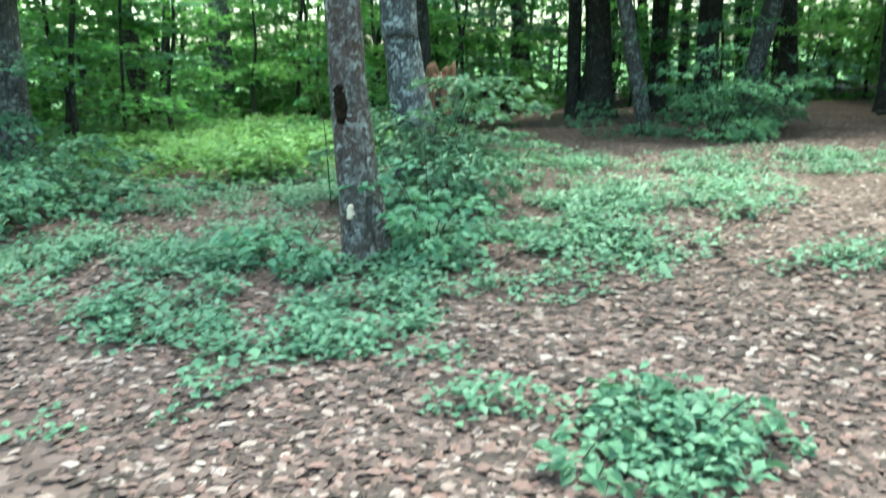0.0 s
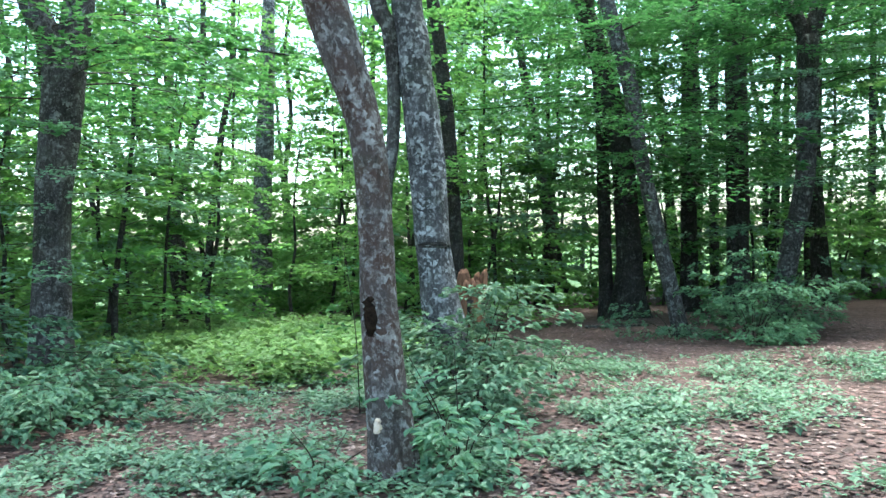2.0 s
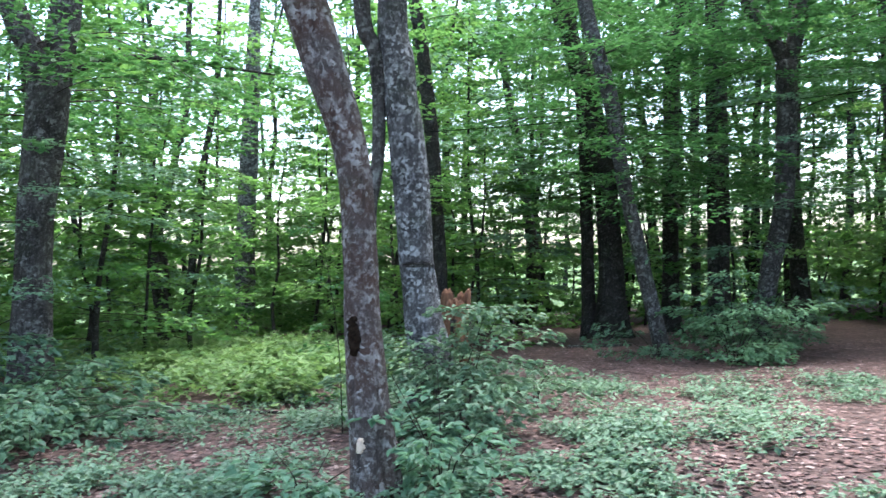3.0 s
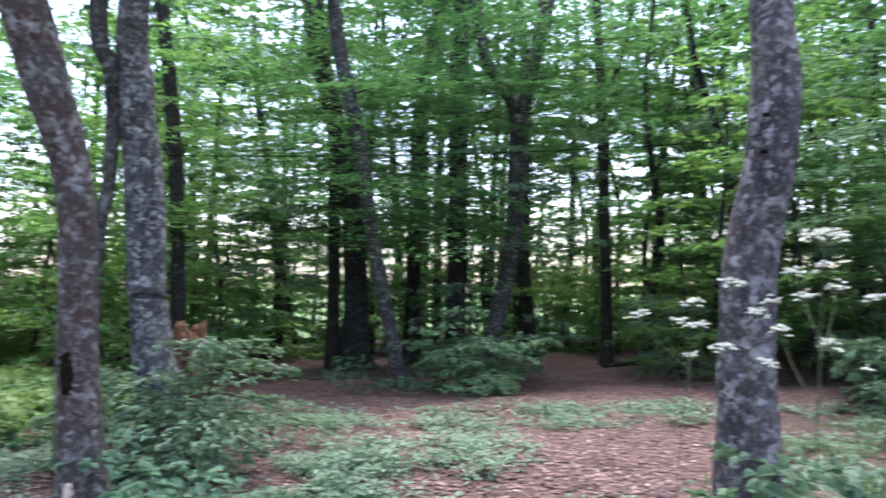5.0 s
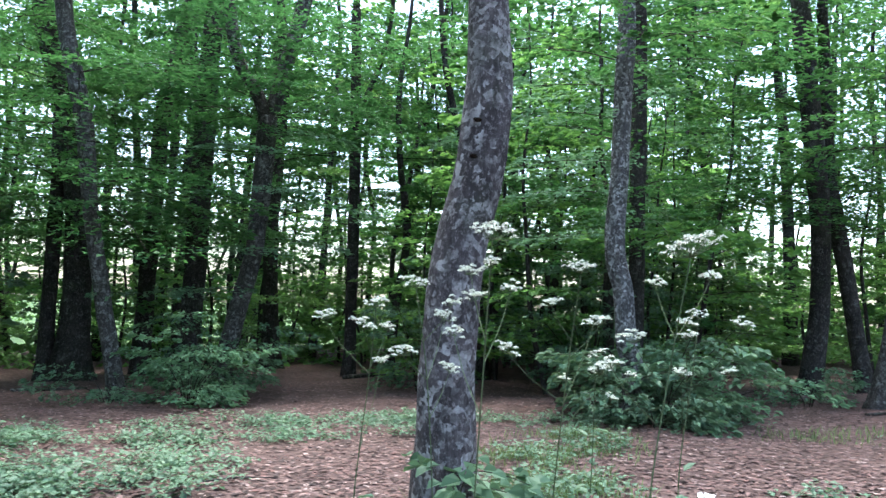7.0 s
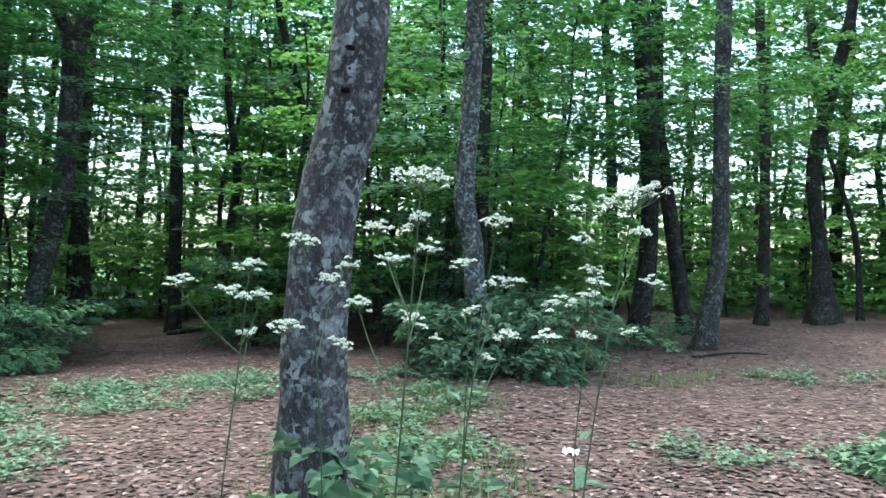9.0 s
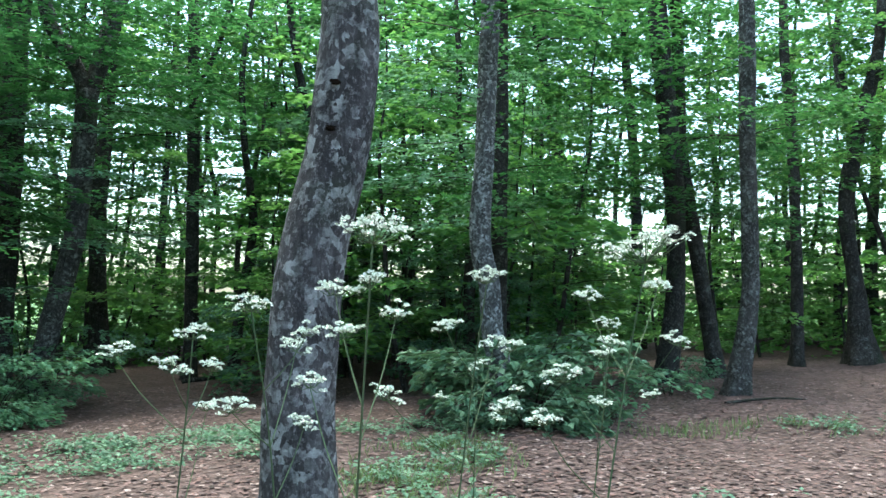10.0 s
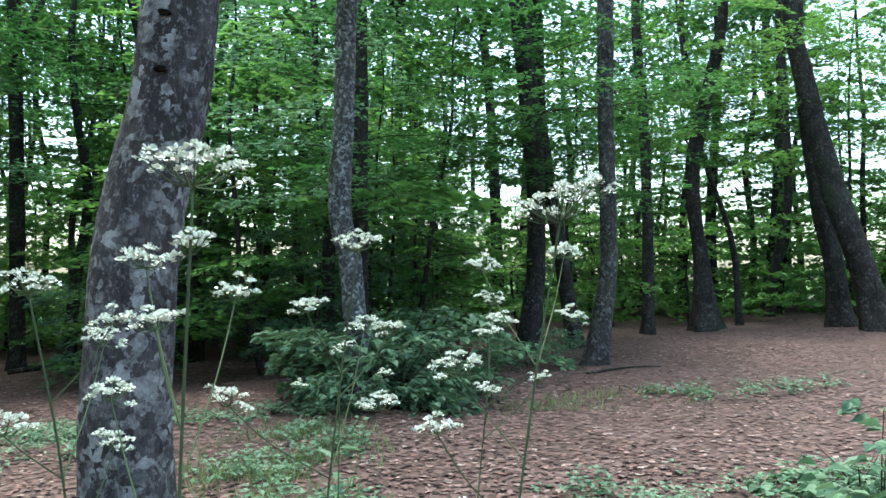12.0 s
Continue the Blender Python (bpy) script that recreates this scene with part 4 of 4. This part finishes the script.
# ---------- white umbel plants ----------
def umbel(rng, parent, foot, head, r):
    """One flower head: stalk, rays that fan out, and flat clusters of white florets."""
    foot, head = np.array(foot, float), np.array(head, float)
    mid = (foot + head) / 2 + np.array([*(0.1 * (head - foot)[:2]), -0.01])
    v, t = tube(np.c_[np.vstack([foot, mid, head - np.array([0, 0, r * 0.55])]), [0.0019, 0.0016, 0.0013]], 6, 9)
    stalk = child("stalk", mesh_of("stalk", v, t, [STEM], smooth=True), parent)
    pieces, P, Wy, U = [], [], [], []
    n, m = int(7 + 60 * r + 1600 * r * r), 26
    slope = rng.normal(0, 0.16, 2)
    hub = head - np.array([0, 0, r * 0.55])
    for k in range(n):
        a, q = 2.4 * k + rng.normal(0, 0.25), r * math.sqrt((k + 0.5) / n) * rng.uniform(0.85, 1.12)
        tip = head + np.array([q * math.cos(a), q * math.sin(a), -0.22 * q * q / r + slope[0] * q * math.cos(a) + slope[1] * q * math.sin(a) + rng.normal(0, 0.009)])
        v, t = tube(np.c_[np.vstack([hub, (hub + tip) / 2 + np.array([0, 0, -0.008]), tip]), [0.0014, 0.0011, 0.0009]], 3)
        pieces.append((v, t, 1))
        ang, lift = rng.uniform(0, 6.28, m), np.sqrt(rng.random(m))
        out = np.stack([np.cos(ang) * lift, np.sin(ang) * lift, 0.75 * np.sqrt(1.02 - lift * lift)], -1)
        P.append(tip + out * (0.007 + 0.055 * r) + np.array([0, 0, -0.004])), Wy.append(out + rng.normal(0, 0.3, (m, 3)))
        U.append(np.array([0, 0, 1.0]) - 0.4 * out + rng.normal(0, 0.3, (m, 3)))
    s = rng.uniform(0.005, 0.0095, n * m)
    v, t = leaves(np.vstack(P), np.vstack(Wy), np.vstack(U), s, s * 0.9, 0.1)
    child("umbel", mesh_of("umbel", *(lambda a: (a[0], a[1], [FLORET, STEM], a[2]))(joined([(v, t, 0)] + pieces))), stalk, "flat white flower head")


def umbel_plant(x, y, top, size, heads, seed):
    """A tall hogweed-like plant: upright stem, terminal flower head, side heads (x, y, z, radius)."""
    rng = np.random.default_rng(seed)
    z = float(height(x, y))
    root = thing("umbel_plant", x, y, z, "tall green-stemmed plant with flat white umbels", "wildflower", "white umbel plants")
    tip = np.array([top[0] - x, top[1] - y, top[2] - z])
    nodes = np.array([[0, 0, -0.03, 0.0045], [*(tip[:2] * 0.15 + rng.normal(0, 0.015, 2)), tip[2] * 0.4, 0.0034], [*(tip[:2] * 0.6), tip[2] * 0.75, 0.0028], [*tip[:2], tip[2] - size * 0.6, 0.0022]])
    v, t = tube(nodes, 7, 22, 0.03)
    child("stem", mesh_of("stem", v, t, [STEM], smooth=True), root)
    line = smooth_path(nodes, 40)
    umbel(rng, root, line[-4][:3], tip, size)
    for hx, hy, hz, hr in heads:
        head = np.array([hx - x, hy - y, hz - z])
        span = np.linalg.norm(head[:2] - tip[:2])
        at = np.clip(head[2] - 0.1 - 0.5 * span, 0.5, tip[2] - 0.2)
        foot = line[np.argmin(np.abs(line[:, 2] - at))][:3]
        umbel(rng, root, foot, head, hr)
    n = 14
    ang = rng.uniform(0, 6.28, n)
    hh = rng.uniform(0.08, 0.7, n)
    way = np.stack([np.cos(ang), np.sin(ang), rng.uniform(-0.2, 0.5, n)], -1)
    ln = rng.uniform(0.07, 0.15, n)
    v, t = leaves(np.zeros((1, 3)), np.array([[1.0, 0, 0.1]]), np.array([[0, 0, 1.0]]), np.array([1.0]), np.array([0.5]), 0.15, True)
    blade = mesh_of("leaf", v, t, [LEAF_HERB])
    for k in range(n):
        lf = child("leaf", blade, root)
        d = way[k] * 0.02
        lf.matrix_basis = pose(d[0], d[1], hh[k], 0, rng.uniform(-25, 25), math.degrees(ang[k])) @ Matrix.Scale(ln[k], 4)


umbel_plant(2.43, 2.5, (2.36, 2.35, 1.91), 0.082, [(2.37, 2.37, 1.79, 0.034), (2.5, 2.66, 1.78, 0.044), (2.4, 2.49, 1.68, 0.042), (2.66, 2.61, 1.72, 0.04), (2.48, 2.73, 1.54, 0.038)], 71)
umbel_plant(3.15, 2.35, (3.26, 2.23, 1.93), 0.125, [(3.18, 2.45, 1.55, 0.065), (3.58, 2.38, 1.82, 0.05), (3.38, 2.51, 1.78, 0.045), (2.95, 2.35, 1.45, 0.04)], 72)
umbel_plant(2.72, 3.1, (2.48, 3.02, 1.74), 0.06, [(2.79, 3.25, 1.6, 0.05), (2.74, 3.12, 1.37, 0.046), (2.47, 3.09, 1.45, 0.06), (2.62, 2.95, 1.66, 0.035)], 73)
umbel_plant(3.2, 2.95, (3.18, 2.76, 1.84), 0.064, [(3.07, 2.83, 1.68, 0.046), (2.88, 2.89, 1.47, 0.052), (3.55, 2.99, 1.37, 0.068), (3.6, 3.1, 1.6, 0.055), (3.35, 2.8, 1.6, 0.04)], 74)
umbel_plant(2.5, 3.5, (2.44, 3.28, 1.65), 0.055, [(2.34, 3.21, 1.56, 0.055), (2.33, 3.58, 1.58, 0.05), (2.56, 3.38, 1.53, 0.035), (2.75, 3.75, 1.35, 0.04)], 75)
umbel_plant(4.3, 3.1, (4.59, 3.23, 1.66), 0.06, [(4.27, 3.05, 1.54, 0.055), (4.22, 2.67, 1.62, 0.06), (3.92, 2.78, 1.61, 0.05), (4.1, 2.95, 1.35, 0.05), (4.5, 2.95, 1.35, 0.045)], 76)
umbel_plant(5.1, 4.6, (5.15, 4.6, 1.35), 0.07, [(4.9, 4.7, 1.15, 0.05), (5.3, 4.4, 1.2, 0.05), (5.0, 4.3, 1.05, 0.05)], 77)


# ---------- broken stump, scars, cable, litter ----------
def broken_stump(x, y, r, tall):
    """A snapped stem: a bark shell below and torn, splintered orange wood above."""
    z = float(height(x, y))
    root = thing("broken_stump", x, y, z, "snapped stump with torn orange-brown wood", "stump")
    v, t = tube(np.array([(0, 0, -0.1, r * 1.2), (0, 0, 0.4, r), (0.02, 0, tall * 0.74, r * 1.08)]), 16, 12, 0.04, 0.3, 3)
    child("shell", mesh_of("shell", v, t, [BARK_DARK], smooth=True), root)
    rng = np.random.default_rng(4)
    for k in range(15):
        a = 2 * math.pi * k / 15
        h = tall * rng.uniform(0.8, 1.0)
        b = np.array([math.cos(a), math.sin(a), 0]) * r * rng.uniform(0.3, 0.9)
        v, t = tube(np.array([(b[0], b[1], tall * 0.4, r * 0.46), (b[0] * 1.1, b[1] * 1.1, tall * 0.62, r * 0.45), (b[0] * 1.25, b[1] * 1.2, h * 0.93, r * 0.32), (b[0] * rng.uniform(1.0, 1.6), b[1] * 1.2, h, r * 0.06)]), 6, 9, 0.22, 0, k)
        child("splinter", mesh_of("splinter", v, t, [TORN]), root, "torn orange wood splinter")


broken_stump(0.13, 9.3, 0.16, 1.4)


def fallen_wood(name, label, nodes, seed, sides=9, knobs=0.06):
    """A log or branch lying on the floor along nodes (x, y, height over the floor, radius)."""
    line = [(x, y, float(height(x, y)) + up, r) for x, y, up, r in nodes]
    v, t = tube(np.array(line) - np.array([*line[0][:3], 0]), sides, 20, knobs, 0, seed)
    ob = tagged(new(name, mesh_of(name, v, t, [BARK_MID if seed % 2 else BARK_DARK], smooth=True)), label, "fallen wood")
    ob.location = line[0][:3]


fallen_wood("fallen_log", "short dark log beside a leaning trunk", [(22.0, 3.3, 0.1, 0.13), (22.3, 3.0, 0.11, 0.14), (22.7, 2.6, 0.1, 0.12)], 2)
fallen_wood("fallen_branch", "dark fallen branch in the herbs", [(-4.2, 8.9, 0.05, 0.035), (-3.2, 9.3, 0.09, 0.03), (-2.2, 9.5, 0.06, 0.022), (-1.6, 9.8, 0.03, 0.01)], 4)
fallen_wood("fallen_branch", "pale fallen branch beside a thick trunk", [(2.6, 17.6, 0.04, 0.035), (3.2, 17.5, 0.05, 0.03), (3.9, 17.2, 0.04, 0.015)], 5)
fallen_wood("fallen_branch", "thin dry stick on the litter", [(12.8, 6.6, 0.02, 0.022), (13.5, 6.2, 0.04, 0.018), (14.3, 6.0, 0.02, 0.01)], 6)
fallen_wood("fallen_branch", "thin dry stick on the litter", [(2.9, 6.9, 0.012, 0.009), (3.2, 7.0, 0.02, 0.008), (3.6, 6.95, 0.012, 0.004)], 7)
fallen_wood("fallen_branch", "dark branch under a thin tree", [(9.6, 17.4, 0.04, 0.05), (10.3, 17.2, 0.07, 0.045), (11.2, 17.3, 0.04, 0.02)], 8)


def patch_on(parent, name, label, centre, axis, r, tall, wide, mat, seed, lift=0.004):
    """A rough-edged sheet of other surface bent round a trunk. axis: the trunk's centre at that height."""
    rng = np.random.default_rng(seed)
    c, ax = np.array(centre, float), np.array(axis, float)
    a0 = math.atan2(c[1] - ax[1], c[0] - ax[0])
    rows, cols = 14, 9
    vs = []
    for i in range(rows):
        f = i / (rows - 1)
        w = wide * (0.35 + 0.65 * math.sin(math.pi * f) ** 0.6) * rng.uniform(0.75, 1.1)
        shift = rng.normal(0, wide * 0.08)
        for j in range(cols):
            g = j / (cols - 1) * 2 - 1
            ang = a0 + (g * w / 2 + shift) / r
            edge = 1 - abs(g) ** 6
            rr = r + (lift if 0 < i < rows - 1 else -0.006) * edge - 0.006 * (1 - edge) + rng.normal(0, 0.0015)
            vs.append((ax[0] + rr * math.cos(ang), ax[1] + rr * math.sin(ang), c[2] + (f - 0.5) * tall))
    ii, jj = np.meshgrid(np.arange(rows - 1), np.arange(cols - 1), indexing="ij")
    q = np.stack([ii * cols + jj, ii * cols + jj + 1, (ii + 1) * cols + jj + 1, (ii + 1) * cols + jj], -1).reshape(-1, 4)
    me = mesh_of(name, np.array(vs) - np.array(parent.location), np.vstack([q[:, [0, 1, 2]], q[:, [0, 2, 3]]]), [mat], smooth=True)
    trunk = [o for o in parent.children if o.name.startswith("trunk")][0]
    child(name, me, trunk, label)


patch_on(ta, "bark_scar", "black rotten scar in the bark", (-0.617, 5.462, 1.150), (-0.542, 5.612, 1.150), 0.132, 0.27, 0.12, SCAR, 1, 0.008)
patch_on(ta, "bark_flap", "pale torn bark flap", (-0.58, 5.4, 0.42), (-0.51, 5.615, 0.42), 0.147, 0.11, 0.06, PALE_WOOD, 5, 0.03)
patch_on(tb, "bark_scar", "dark ragged ring in the bark", (-0.27, 8.4, 1.62), (-0.285, 8.64, 1.62), 0.192, 0.07, 0.42, BARK_DARK, 2, 0.014)
for h, dx in ((2.84, -0.06), (2.6, -0.08)):
    patch_on(tg, "knot", "dark branch knot", (3.66 + dx, 4.15, h), (3.70 + 0.03 * (h - 2.2) / 0.4, 4.37, h), 0.17, 0.028, 0.06, SCAR, int(h * 10), 0.005)


def overhead_cable(a, b, sag):
    a, b = np.array(a, float), np.array(b, float)
    t = np.linspace(0, 1, 40)
    c = a + (b - a) * t[:, None]
    c[:, 2] -= 4 * sag * t * (1 - t)
    v, tr = tube(np.c_[c - a, np.full(40, 0.0065)], 6)
    ob = tagged(new("overhead_cable", mesh_of("overhead_cable", v, tr, [CABLE], smooth=True)), "thin black cable slung between the trees", "cable")
    ob.location = a


overhead_cable((-12.6, 17.57, 4.58), (11.65, 13.21, 4.9), 0.6)


def crumpled_paper(x, y):
    rng = np.random.default_rng(9)
    n = 8
    g = np.linspace(-0.5, 0.5, n)
    gx_, gy_ = np.meshgrid(g * 0.2, g * 0.13, indexing="ij")
    z = 0.025 + rng.normal(0, 0.012, (n, n))
    top = np.stack([gx_, gy_, np.abs(z)], -1).reshape(-1, 3) + rng.normal(0, 0.005, (n * n, 3))
    ii, jj = np.meshgrid(np.arange(n - 1), np.arange(n - 1), indexing="ij")
    q = np.stack([ii * n + jj, (ii + 1) * n + jj, (ii + 1) * n + jj + 1, ii * n + jj + 1], -1).reshape(-1, 4)
    ob = tagged(new("paper_scrap", mesh_of("paper_scrap", top, np.vstack([q[:, [0, 1, 2]], q[:, [0, 2, 3]]]), [PAPER])), "crumpled white paper lying on the litter", "litter")
    ob.location, ob.rotation_euler = (x, y, float(height(x, y)) - 0.004), (0, 0, 0.5)


crumpled_paper(6.55, 4.65)
